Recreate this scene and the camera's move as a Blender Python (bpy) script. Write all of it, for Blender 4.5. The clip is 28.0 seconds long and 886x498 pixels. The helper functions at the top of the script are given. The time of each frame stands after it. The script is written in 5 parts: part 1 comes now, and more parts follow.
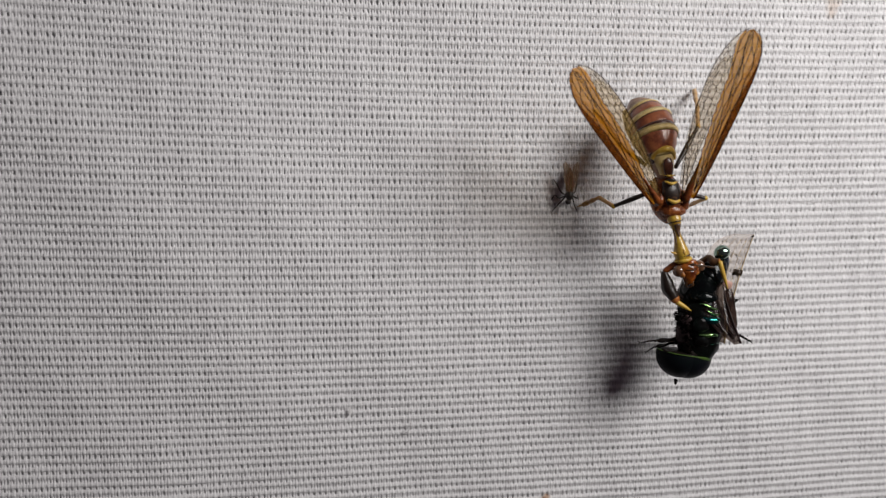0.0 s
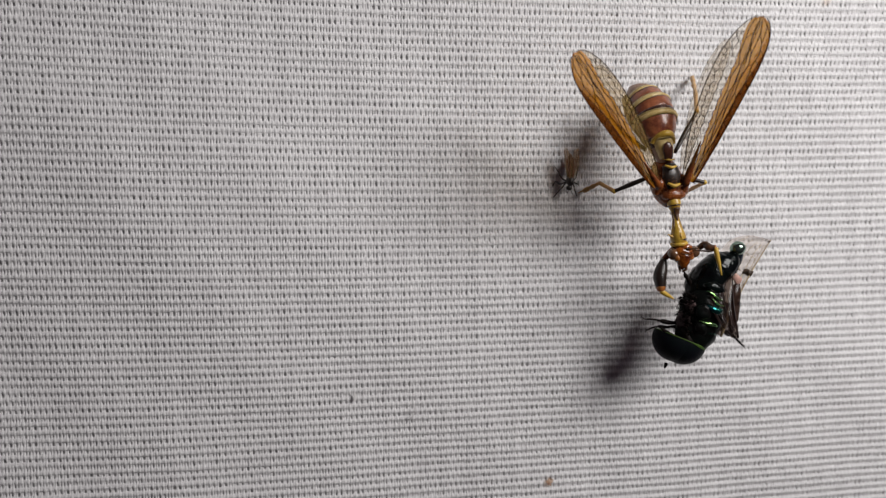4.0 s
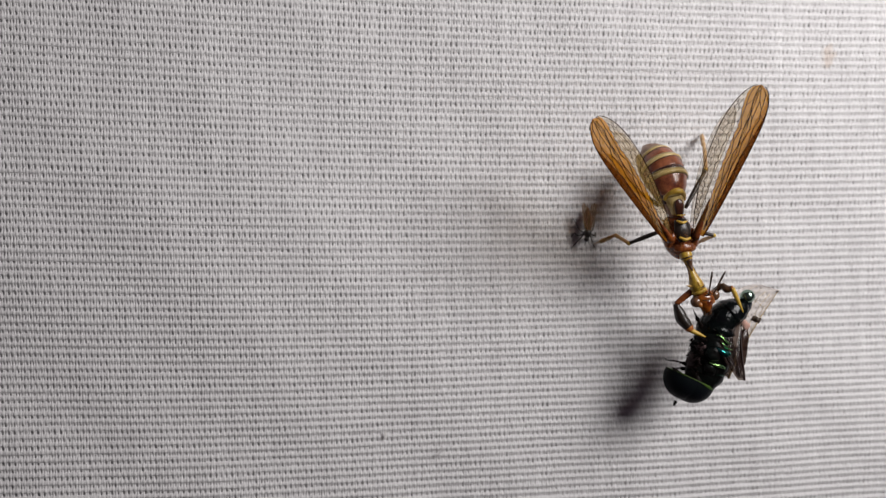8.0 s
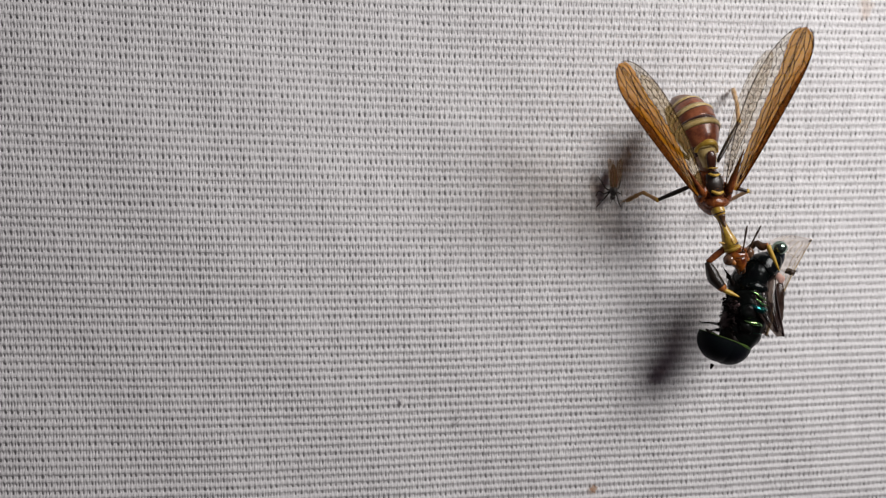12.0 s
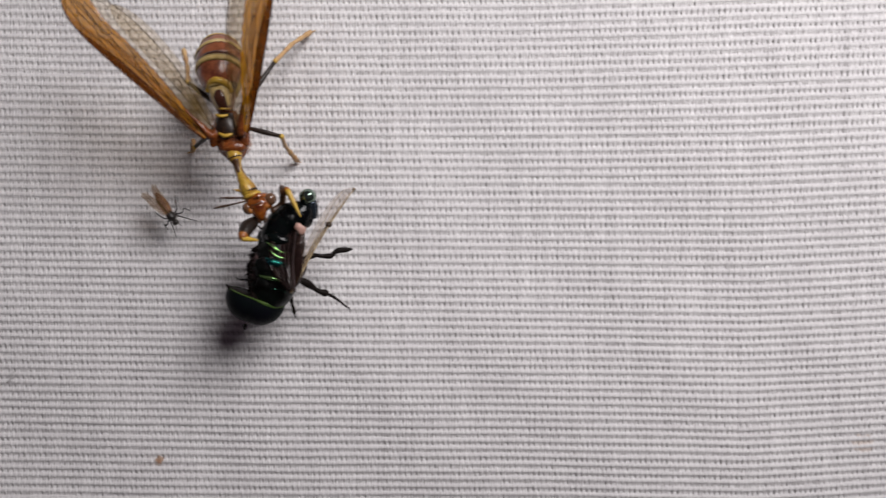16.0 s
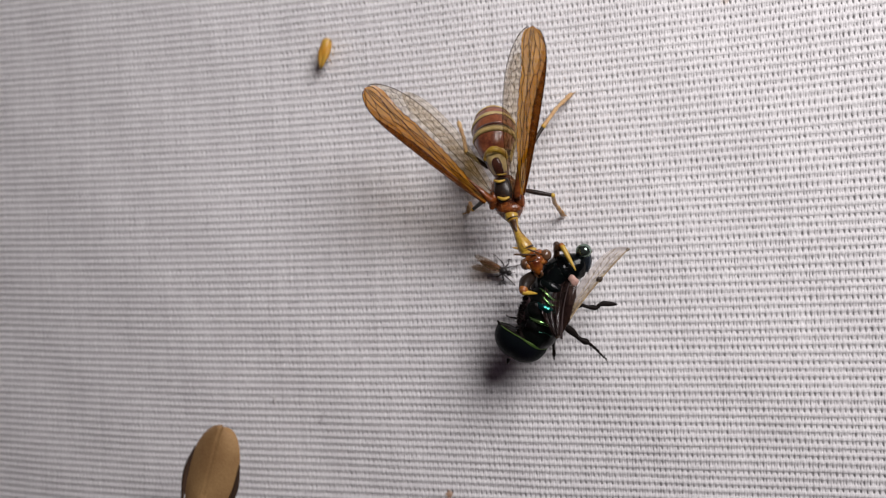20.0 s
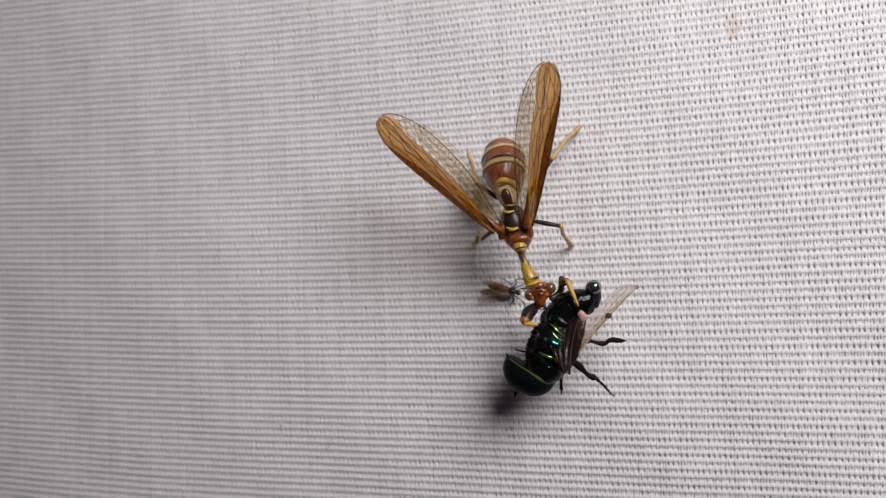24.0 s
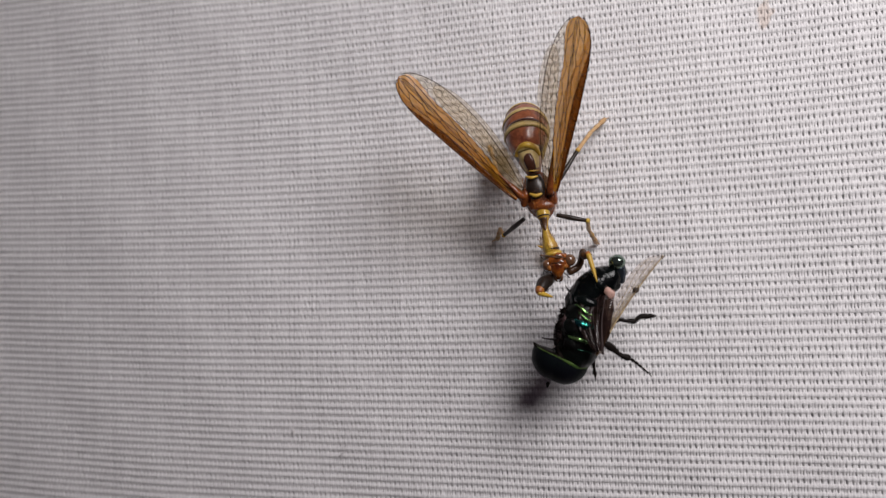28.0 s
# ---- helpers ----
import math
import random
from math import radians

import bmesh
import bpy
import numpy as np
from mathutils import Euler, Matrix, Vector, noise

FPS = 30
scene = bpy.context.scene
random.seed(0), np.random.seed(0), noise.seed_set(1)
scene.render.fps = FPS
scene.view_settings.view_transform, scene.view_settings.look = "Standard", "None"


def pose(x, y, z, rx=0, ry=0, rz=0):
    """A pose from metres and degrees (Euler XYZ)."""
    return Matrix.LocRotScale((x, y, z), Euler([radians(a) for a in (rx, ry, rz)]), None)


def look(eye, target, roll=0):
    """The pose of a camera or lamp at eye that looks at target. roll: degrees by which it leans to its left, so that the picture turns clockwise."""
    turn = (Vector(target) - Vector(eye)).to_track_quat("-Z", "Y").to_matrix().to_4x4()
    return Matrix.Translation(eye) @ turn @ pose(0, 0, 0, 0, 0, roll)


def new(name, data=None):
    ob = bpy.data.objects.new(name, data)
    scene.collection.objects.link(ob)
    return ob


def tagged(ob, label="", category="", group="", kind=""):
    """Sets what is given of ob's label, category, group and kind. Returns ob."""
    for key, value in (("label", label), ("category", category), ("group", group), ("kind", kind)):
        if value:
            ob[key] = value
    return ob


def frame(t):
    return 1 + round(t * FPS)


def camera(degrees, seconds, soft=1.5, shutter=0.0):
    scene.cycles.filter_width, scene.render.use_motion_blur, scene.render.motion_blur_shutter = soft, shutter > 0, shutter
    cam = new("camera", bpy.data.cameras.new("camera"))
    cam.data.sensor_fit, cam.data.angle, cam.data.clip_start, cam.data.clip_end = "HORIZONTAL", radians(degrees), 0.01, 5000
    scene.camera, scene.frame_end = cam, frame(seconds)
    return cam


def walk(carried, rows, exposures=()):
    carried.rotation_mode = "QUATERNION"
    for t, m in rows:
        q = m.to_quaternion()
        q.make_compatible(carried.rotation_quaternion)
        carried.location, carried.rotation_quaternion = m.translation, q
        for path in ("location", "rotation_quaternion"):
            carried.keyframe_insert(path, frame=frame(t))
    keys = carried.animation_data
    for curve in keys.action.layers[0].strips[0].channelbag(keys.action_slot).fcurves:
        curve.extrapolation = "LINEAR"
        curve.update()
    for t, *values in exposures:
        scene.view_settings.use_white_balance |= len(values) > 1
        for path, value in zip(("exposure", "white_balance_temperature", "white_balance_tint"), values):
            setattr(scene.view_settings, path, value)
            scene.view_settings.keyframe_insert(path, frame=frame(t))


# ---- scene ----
cam = camera(57.7, 28.0, soft=1.25, shutter=0.3)
cam.data.dof.use_dof = True
cam.data.dof.focus_distance = 0.0740
cam.data.dof.aperture_fstop = 29.0
PATH = [
    (0, 0.00, -75.20, 0.00, 84.64, -0.24, -10.10),
    (0.5, 1.16, -75.13, -0.16, 84.11, -0.36, -10.50),
    (1, 1.02, -77.09, 0.93, 84.31, -0.48, -11.26),
    (1.5, 1.09, -77.73, 1.76, 84.12, -0.49, -11.41),
    (2, 0.61, -77.13, 0.63, 84.39, -0.37, -11.37),
    (2.5, -1.20, -77.79, -1.87, 84.18, -0.18, -11.32),
    (3, 0.46, -76.07, -0.22, 84.92, -0.09, -11.57),
    (3.5, -0.29, -75.74, -1.72, 84.96, 0.09, -11.11),
    (5.5, -1.77, -78.18, -1.35, 85.71, 0.13, -9.99),
    (6, -2.25, -79.03, -1.33, 86.32, 0.05, -10.15),
    (6.5, -3.31, -79.86, -1.17, 86.44, 0.02, -10.45),
    (7, -3.77, -80.82, 0.04, 86.52, -0.02, -10.43),
    (7.5, -4.38, -81.15, 0.06, 86.72, 0.10, -9.93),
    (8, -3.29, -80.95, 0.96, 86.83, 0.07, -9.66),
    (8.5, -3.13, -81.82, 2.31, 87.16, 0.06, -9.91),
    (9, -3.82, -82.60, 1.68, 87.04, 0.13, -9.78),
    (9.5, -3.93, -82.40, 2.46, 86.83, 0.22, -9.38),
    (10, -2.19, -81.30, 1.10, 86.60, 0.16, -9.10),
    (10.5, -2.51, -80.59, 0.04, 86.83, 0.23, -8.93),
    (11, -2.62, -79.55, -0.44, 86.73, 0.24, -8.90),
    (11.5, -3.31, -77.63, -2.25, 86.81, 0.30, -8.61),
    (13.5, -2.58, -78.01, -4.72, 87.73, -0.51, -9.40),
    (14, -1.38, -79.04, -5.06, 87.60, -0.57, -9.48),
    (14.5, 3.77, -80.50, -4.09, 88.54, -1.08, -9.16),
    (15, 17.15, -80.73, -9.72, 87.64, -1.83, -3.30),
    (15.5, 34.98, -75.84, -12.04, 86.26, -1.75, -0.41),
    (16, 49.50, -76.72, -9.59, 88.24, -0.59, -0.96),
    (16.5, 55.37, -78.71, -14.60, 88.03, -0.27, 0.28),
    (17, 55.79, -80.59, -14.68, 88.19, 1.20, 1.38),
    (17.1, 54.68, -80.84, -14.06, 88.85, 1.20, 2.84),
    (17.2, 53.57, -81.10, -13.43, 89.45, 1.19, 3.57),
    (17.3, 52.47, -81.35, -12.81, 90.69, 1.19, 5.68),
    (17.4, 51.36, -81.60, -12.19, 90.46, 1.19, 6.53),
    (17.5, 50.25, -81.86, -11.56, 86.45, 1.19, 5.74),
    (17.6, 49.15, -82.11, -10.94, 83.93, 1.18, 5.59),
    (17.8, 46.93, -82.62, -9.69, 85.93, 1.18, 7.84),
    (17.9, 45.83, -82.87, -9.07, 87.16, 1.17, 7.51),
    (18, 44.72, -83.13, -8.45, 87.84, 1.17, 7.04),
    (18.5, 46.04, -83.10, -6.85, 87.67, 1.07, 8.68),
    (19, 47.17, -82.28, -9.36, 87.80, 1.32, 10.26),
    (19.5, 47.42, -82.47, -6.82, 89.88, 1.66, 12.07),
    (20, 44.82, -81.81, -7.19, 90.34, 2.19, 14.14),
    (20.5, 45.45, -79.30, -7.55, 90.94, 2.12, 14.34),
    (21, 45.93, -80.39, -8.53, 90.78, 2.27, 14.48),
    (21.5, 46.06, -81.73, -7.92, 91.19, 2.25, 14.44),
    (23.5, 46.47, -81.95, -6.11, 92.50, 1.48, 14.29),
    (24, 44.67, -82.74, -7.03, 92.31, 1.57, 14.50),
    (24.5, 42.96, -83.22, -8.92, 92.49, 1.53, 14.86),
    (25, 41.57, -82.92, -8.92, 92.16, 1.65, 15.04),
    (25.5, 41.41, -82.64, -10.48, 92.03, 1.63, 15.32),
    (26, 41.03, -82.67, -10.63, 91.88, 1.76, 15.69),
    (26.5, 39.26, -83.15, -12.65, 91.85, 1.82, 15.86),
    (27, 39.94, -80.31, -11.57, 91.96, 1.74, 15.79),
    (27.5, 41.53, -79.53, -8.38, 93.14, 1.62, 15.34),
    (28, 42.19, -79.92, -8.81, 93.53, 1.50, 14.70),
]
ZERO = 1.2  # height of the first eye above the ground, metres
walk(cam, [(t, pose(x / 1000, y / 1000, ZERO + z / 1000, rx, ry, rz)) for t, x, y, z, rx, ry, rz in PATH],
     exposures=[(0,-0.01,6500,8),(3,0.0,6500,8),(5.5,0.05,6500,8.5),(13.5,0.08,6500,9),(15.5,-0.12,6500,11.5),(17.3,-0.14,6500,12),(18.2,0.04,6500,12.5),(21,-0.04,6500,12.5),(24,-0.03,6500,12.5),(27.2,0.02,6500,12.5),(28,-0.17,6500,12.5)])

# ---- world, lamp ----
world = bpy.data.worlds.new("night")
scene.world = world
world.use_nodes = True
world.node_tree.nodes["Background"].inputs[0].default_value = (1.0, 0.73, 0.94, 1)
world.node_tree.nodes["Background"].inputs[1].default_value = 0.038

lamp_data = bpy.data.lights.new("work_lamp", "AREA")
lamp_data.shape, lamp_data.size = "DISK", 0.086
lamp_data.energy, lamp_data.color = 0.256, (1.0, 0.966, 0.962)
lamp = new("work_lamp", lamp_data)
lamp.matrix_world = look((0.107, -0.116, ZERO + 0.070), (0.026, 0, ZERO - 0.012))


# ---- materials ----
def material(name, color, rough=0.5, metal=0.0, vary=0.25, scale=900.0, bump=0.3, fine=6000.0, coat=0.0, second=None, sheen=0.0, sub=0.0, spec=0.5):
    """A painted, grown or woven surface: base colour varied at two scales, with a fine relief."""
    m = bpy.data.materials.new(name)
    m.use_nodes = True
    nt = m.node_tree
    b = nt.nodes["Principled BSDF"]
    b.inputs["Roughness"].default_value = rough
    b.inputs["Metallic"].default_value = metal
    b.inputs["Coat Weight"].default_value = coat
    b.inputs["Coat Roughness"].default_value = 0.12
    b.inputs["Specular IOR Level"].default_value = spec
    b.inputs["Sheen Weight"].default_value = sheen
    b.inputs["Subsurface Weight"].default_value = sub
    b.inputs["Subsurface Radius"].default_value = (0.0006, 0.0005, 0.0004)
    co = nt.nodes.new("ShaderNodeTexCoord")
    n1 = nt.nodes.new("ShaderNodeTexNoise")
    n1.inputs["Scale"].default_value = scale
    n1.inputs["Detail"].default_value = 4
    n2 = nt.nodes.new("ShaderNodeTexNoise")
    n2.inputs["Scale"].default_value = fine
    n2.inputs["Detail"].default_value = 2
    for n in (n1, n2):
        nt.links.new(co.outputs["Object"], n.inputs["Vector"])
    ramp = nt.nodes.new("ShaderNodeValToRGB")
    lo = second or tuple(c * (1 - vary) for c in color)
    hi = color if second else tuple(min(1, c * (1 + vary * 0.6)) for c in color)
    ramp.color_ramp.elements[0].position, ramp.color_ramp.elements[1].position = 0.35, 0.65
    ramp.color_ramp.elements[0].color, ramp.color_ramp.elements[1].color = (*lo, 1), (*hi, 1)
    mix = nt.nodes.new("ShaderNodeMix")
    mix.inputs[0].default_value = 0.3
    nt.links.new(n1.outputs["Fac"], mix.inputs[2])
    nt.links.new(n2.outputs["Fac"], mix.inputs[3])
    nt.links.new(mix.outputs[0], ramp.inputs["Fac"])
    nt.links.new(ramp.outputs["Color"], b.inputs["Base Color"])
    if bump:
        bp = nt.nodes.new("ShaderNodeBump")
        bp.inputs["Strength"].default_value = bump
        bp.inputs["Distance"].default_value = 0.00008
        nt.links.new(n2.outputs["Fac"], bp.inputs["Height"])
        nt.links.new(bp.outputs["Normal"], b.inputs["Normal"])
    return m


def membrane(name, tint, body, share, rough=0.25, vary=0.35, scale=700.0, through_share=0.35, glow=None):
    """A thin insect wing: part of the light goes straight through, tinted, the rest meets a glossy skin."""
    m = material(name, body, rough, 0.0, vary, scale, 0.25, 3000.0)
    nt = m.node_tree
    out = nt.nodes["Material Output"]
    clear = nt.nodes.new("ShaderNodeBsdfTransparent")
    clear.inputs[0].default_value = (*tint, 1)
    trans = nt.nodes.new("ShaderNodeBsdfTranslucent")
    trans.inputs[0].default_value = (*(glow or body), 1)
    skin = nt.nodes.new("ShaderNodeMixShader")
    skin.inputs[0].default_value = through_share
    nt.links.new(nt.nodes["Principled BSDF"].outputs[0], skin.inputs[1])
    nt.links.new(trans.outputs[0], skin.inputs[2])
    mix = nt.nodes.new("ShaderNodeMixShader")
    mix.inputs[0].default_value = share
    nt.links.new(clear.outputs[0], mix.inputs[1])
    nt.links.new(skin.outputs[0], mix.inputs[2])
    nt.links.new(mix.outputs[0], out.inputs["Surface"])
    return m


COTTON = material("cotton", (0.76, 0.75, 0.75), 0.85, 0, 0.10, 260.0, 0.5, 9000.0, sheen=0.15, second=(0.66, 0.645, 0.65))
COTTON_WARP = material("cotton_warp", (0.86, 0.85, 0.85), 0.75, 0, 0.10, 300.0, 0.5, 9000.0, sheen=0.15, second=(0.78, 0.765, 0.77))
for yarn, spread in ((COTTON, 0.05), (COTTON_WARP, 0.05)):  # no two yarns are quite alike
    nt = yarn.node_tree
    chance = nt.nodes.new("ShaderNodeObjectInfo" if yarn is COTTON else "ShaderNodeNewGeometry").outputs["Random" if yarn is COTTON else "Random Per Island"]
    shade = nt.nodes.new("ShaderNodeMapRange")
    shade.inputs["To Min"].default_value, shade.inputs["To Max"].default_value = 1.0 - spread, 1.0 + spread * 0.4
    hue = nt.nodes.new("ShaderNodeHueSaturation")
    base = nt.nodes["Principled BSDF"].inputs["Base Color"]
    nt.links.new(chance, shade.inputs["Value"])
    nt.links.new(shade.outputs["Result"], hue.inputs["Value"])
    nt.links.new(base.links[0].from_socket, hue.inputs["Color"])
    nt.links.new(hue.outputs["Color"], base)
WALL = material("dark_plaster", (0.10, 0.09, 0.10), 0.9, 0, 0.3, 20.0, 0.3, 200.0)
SOIL = material("trodden_soil", (0.06, 0.05, 0.04), 0.95, 0, 0.4, 6.0, 0.5, 80.0)

RUST = material("rust_brown_chitin", (0.29, 0.082, 0.018), 0.26, 0, 0.5, 900.0, 0.8, 3500.0, second=(0.07, 0.018, 0.009), sub=0.03)
MAROON = material("maroon_chitin", (0.44, 0.150, 0.065), 0.30, 0, 0.4, 900.0, 0.2, 5000.0, second=(0.13, 0.030, 0.015), coat=0.35)
MAROON_DARK = material("dark_maroon_chitin", (0.085, 0.030, 0.018), 0.26, 0, 0.5, 700.0, 0.35, 7000.0, second=(0.030, 0.012, 0.009), coat=0.3)
OLIVE = material("olive_chitin", (0.50, 0.38, 0.13), 0.36, 0, 0.4, 700.0, 0.3, 9000.0, second=(0.26, 0.17, 0.07))
DUSKY = material("dusky_chitin", (0.42, 0.25, 0.15), 0.38, 0, 0.4, 1000.0, 0.4, 9000.0, second=(0.20, 0.11, 0.07))
YELLOW = material("yellow_chitin", (0.62, 0.42, 0.06), 0.4, 0, 0.3, 1500.0, 0.2, 6000.0, second=(0.48, 0.27, 0.035))
NECK_YELLOW = material("neck_yellow_chitin", (0.60, 0.40, 0.05), 0.30, 0, 0.3, 800.0, 0.4, 5000.0, second=(0.26, 0.11, 0.02), coat=0.3)
OCHRE = material("ochre_chitin", (0.56, 0.34, 0.05), 0.38, 0, 0.4, 900.0, 0.25, 6000.0, second=(0.36, 0.17, 0.025))
ORANGE = material("orange_chitin", (0.50, 0.19, 0.035), 0.4, 0, 0.4, 1200.0, 0.25, 6000.0, second=(0.26, 0.08, 0.018))
TAN = material("tan_chitin", (0.56, 0.33, 0.10), 0.42, 0, 0.4, 1200.0, 0.25, 6000.0, second=(0.34, 0.16, 0.05))
PALE_TAN = material("pale_tan_chitin", (0.62, 0.42, 0.20), 0.45, 0, 0.4, 900.0, 0.25, 6000.0, second=(0.44, 0.24, 0.11))
PITCH = material("black_brown_chitin", (0.022, 0.014, 0.010), 0.32, 0, 0.5, 1500.0, 0.3, 8000.0)
UMBER = material("dark_umber_chitin", (0.085, 0.04, 0.018), 0.35, 0, 0.5, 1500.0, 0.3, 8000.0)
EYE_BROWN = material("brown_eye", (0.15, 0.075, 0.04), 0.10, 0, 0.4, 2500.0, 0.2, 12000.0, coat=0.6)
AMBER = membrane("amber_membrane", (0.93, 0.86, 0.76), (0.53, 0.190, 0.007), 0.80, 0.20, 0.6, 650.0, 0.5, (0.88, 0.42, 0.015))
HONEY = membrane("honey_brown_membrane", (0.90, 0.80, 0.66), (0.34, 0.12, 0.008), 0.20)
STIGMA = membrane("dark_costal_membrane", (0.62, 0.48, 0.36), (0.19, 0.055, 0.007), 0.70)
CLEAR = membrane("clear_membrane", (0.96, 0.92, 0.86), (0.55, 0.38, 0.12), 0.17)
VEIN = material("wing_vein", (0.028, 0.010, 0.003), 0.6, 0, 0.3, 2000.0, 0.0, spec=0.05)
HEAD_RUST = material("rust_red_chitin", (0.40, 0.115, 0.014), 0.20, 0, 0.4, 620.0, 0.35, 4500.0, second=(0.09, 0.018, 0.006), coat=0.7)
CREAM = material("cream_yellow_chitin", (0.72, 0.56, 0.26), 0.36, 0, 0.3, 1500.0, 0.2, 6000.0, second=(0.54, 0.38, 0.12))

JET_GREEN = material("metallic_green_black", (0.004, 0.0075, 0.0065), 0.16, 0.3, 0.6, 700.0, 0.7, 2600.0, second=(0.003, 0.003, 0.004), spec=0.32)
JET_DULL = material("dull_green_black", (0.004, 0.007, 0.006), 0.34, 0.15, 0.6, 800.0, 0.9, 2200.0, second=(0.004, 0.003, 0.003), spec=0.16)
# next three: bright metal colours for the lamp's glints on the fly's seams
BOTTLE = material("bottle_green_glint_metal", (0.035, 0.14, 0.08), 0.14, 0.9, 0.5, 500.0, 0.3, 5000.0, second=(0.008, 0.03, 0.03))
TEAL = material("teal_glint_metal", (0.045, 0.32, 0.24), 0.16, 0.95, 0.5, 900.0, 0.3, 5000.0, second=(0.02, 0.12, 0.16))
LIME = material("lime_glint_metal", (0.30, 0.48, 0.16), 0.2, 0.9, 0.5, 900.0, 0.3, 5000.0, second=(0.08, 0.30, 0.14))
KNOB = material("pale_green_mirror", (0.34, 0.44, 0.37), 0.12, 0.95, 0.5, 700.0, 0.35, 5000.0, second=(0.10, 0.17, 0.13))
BLUEBLACK = material("blue_black_metal", (0.08, 0.10, 0.13), 0.2, 0.8, 0.5, 900.0, 0.4, 7000.0, second=(0.02, 0.03, 0.04))
FLY_EYE = material("dark_compound_eye", (0.0035, 0.009, 0.005), 0.35, 0.0, 0.5, 260.0, 0.4, 14000.0, second=(0.006, 0.004, 0.010), spec=0.03)
FLY_RIM = material("green_eye_rim", (0.060, 0.105, 0.016), 0.45, 0.0, 0.3, 900.0, 0.3, 9000.0, second=(0.02, 0.05, 0.015), spec=0.15)
FLY_PLEURA = material("pinkish_pleura", (0.085, 0.052, 0.052), 0.55, 0, 0.6, 900.0, 0.6, 5000.0, second=(0.012, 0.009, 0.010), spec=0.2)
FLY_BROWN = material("brown_pleura", (0.030, 0.016, 0.015), 0.5, 0, 0.5, 1200.0, 0.4, 7000.0, spec=0.25)
BRISTLE = material("black_bristle", (0.010, 0.007, 0.006), 0.5, 0, 0.3, 2000.0, 0.3, spec=0.09)
FLY_WING = membrane("fly_wing_membrane", (0.97, 0.93, 0.90), (0.86, 0.77, 0.70), 0.36, 0.12)
FLY_WING_BASE = membrane("smoky_wing_base", (0.80, 0.66, 0.58), (0.030, 0.016, 0.014), 0.74, 0.16, 0.8, 1100.0)
FLY_WING_BASE.node_tree.nodes["Principled BSDF"].inputs["Specular IOR Level"].default_value = 0.4
FLY_VEIN = material("straw_wing_vein", (0.60, 0.47, 0.27), 0.4, 0, 0.4, 2000.0, 0.0, second=(0.20, 0.13, 0.07))
SPOT = material("dark_wing_spot", (0.055, 0.034, 0.02), 0.5, 0, 0.4, 2000.0, 0.1)
PINKISH = material("pink_calypter", (0.55, 0.33, 0.27), 0.45, 0, 0.3, 1500.0, 0.4, 6000.0)

GNAT_DARK = material("gnat_black", (0.018, 0.014, 0.012), 0.4, 0, 0.4, 3000.0, 0.3)
GNAT_GREY = material("gnat_brown_grey", (0.20, 0.095, 0.05), 0.5, 0, 0.5, 2500.0, 0.3)
GNAT_WING = membrane("gnat_wing", (0.84, 0.76, 0.68), (0.30, 0.20, 0.09), 0.36)
HOPPER_GOLD = material("orange_leafhopper", (0.64, 0.29, 0.03), 0.35, 0, 0.4, 700.0, 0.2, 6000.0, second=(0.60, 0.38, 0.07))
HOPPER_PALE = material("straw_leafhopper", (0.58, 0.48, 0.20), 0.4, 0, 0.3, 900.0, 0.2, 6000.0, second=(0.42, 0.33, 0.14))
HOPPER_WING = membrane("leafhopper_wing_tip", (0.85, 0.80, 0.66), (0.50, 0.44, 0.22), 0.55)
BEETLE_GREEN = material("leaf_beetle_green", (0.28, 0.36, 0.03), 0.32, 0, 0.4, 900.0, 0.3, 6000.0, second=(0.15, 0.24, 0.025), coat=0.2)
BEETLE_LIME = material("leaf_beetle_lime", (0.40, 0.42, 0.02), 0.4, 0, 0.4, 900.0, 0.3, 6000.0, second=(0.26, 0.24, 0.02))
BEETLE_WING = membrane("smoky_beetle_wing", (0.78, 0.72, 0.68), (0.24, 0.19, 0.16), 0.58, 0.2)
BEETLE_YELLOW = material("leaf_beetle_yellow", (0.58, 0.47, 0.02), 0.3, 0, 0.3, 900.0, 0.3, 6000.0, coat=0.3)
BEETLE_BROWN = material("leaf_beetle_brown", (0.15, 0.05, 0.02), 0.35, 0, 0.4, 1500.0, 0.3)
MOTH_TAN = material("tan_moth_scales", (0.42, 0.255, 0.105), 0.7, 0, 0.4, 300.0, 0.4, 6000.0, second=(0.27, 0.145, 0.055))
MOTH_BROWN = material("brown_moth_scales", (0.05, 0.025, 0.012), 0.7, 0, 0.4, 500.0, 0.4, 6000.0)
SPECK_RUST = membrane("rusty_speck", (0.94, 0.80, 0.68), (0.46, 0.25, 0.14), 0.42, 0.9)
STAIN = membrane("faint_rusty_stain", (0.985, 0.945, 0.91), (0.62, 0.46, 0.38), 0.07, 0.9)
LINT = material("white_lint", (0.85, 0.83, 0.82), 0.9, 0, 0.1, 2500.0, 0.3)
DARK_FIBRE = material("grey_fibre", (0.60, 0.58, 0.58), 0.8, 0, 0.2, 2500.0, 0.2)


# ---- mesh helpers: all places in millimetres; z counts from the first eye's height ----
def vec(p):
    return Vector((p[0], p[1], p[2]))


def thing(name, at, label, category, group="", kind=""):
    ob = new(name)
    ob.empty_display_size = 0.002
    ob.location = (at[0] / 1000, at[1] / 1000, ZERO + at[2] / 1000)
    ob["origin"] = [at[0], at[1], at[2]]
    return tagged(ob, label, category, group, kind)


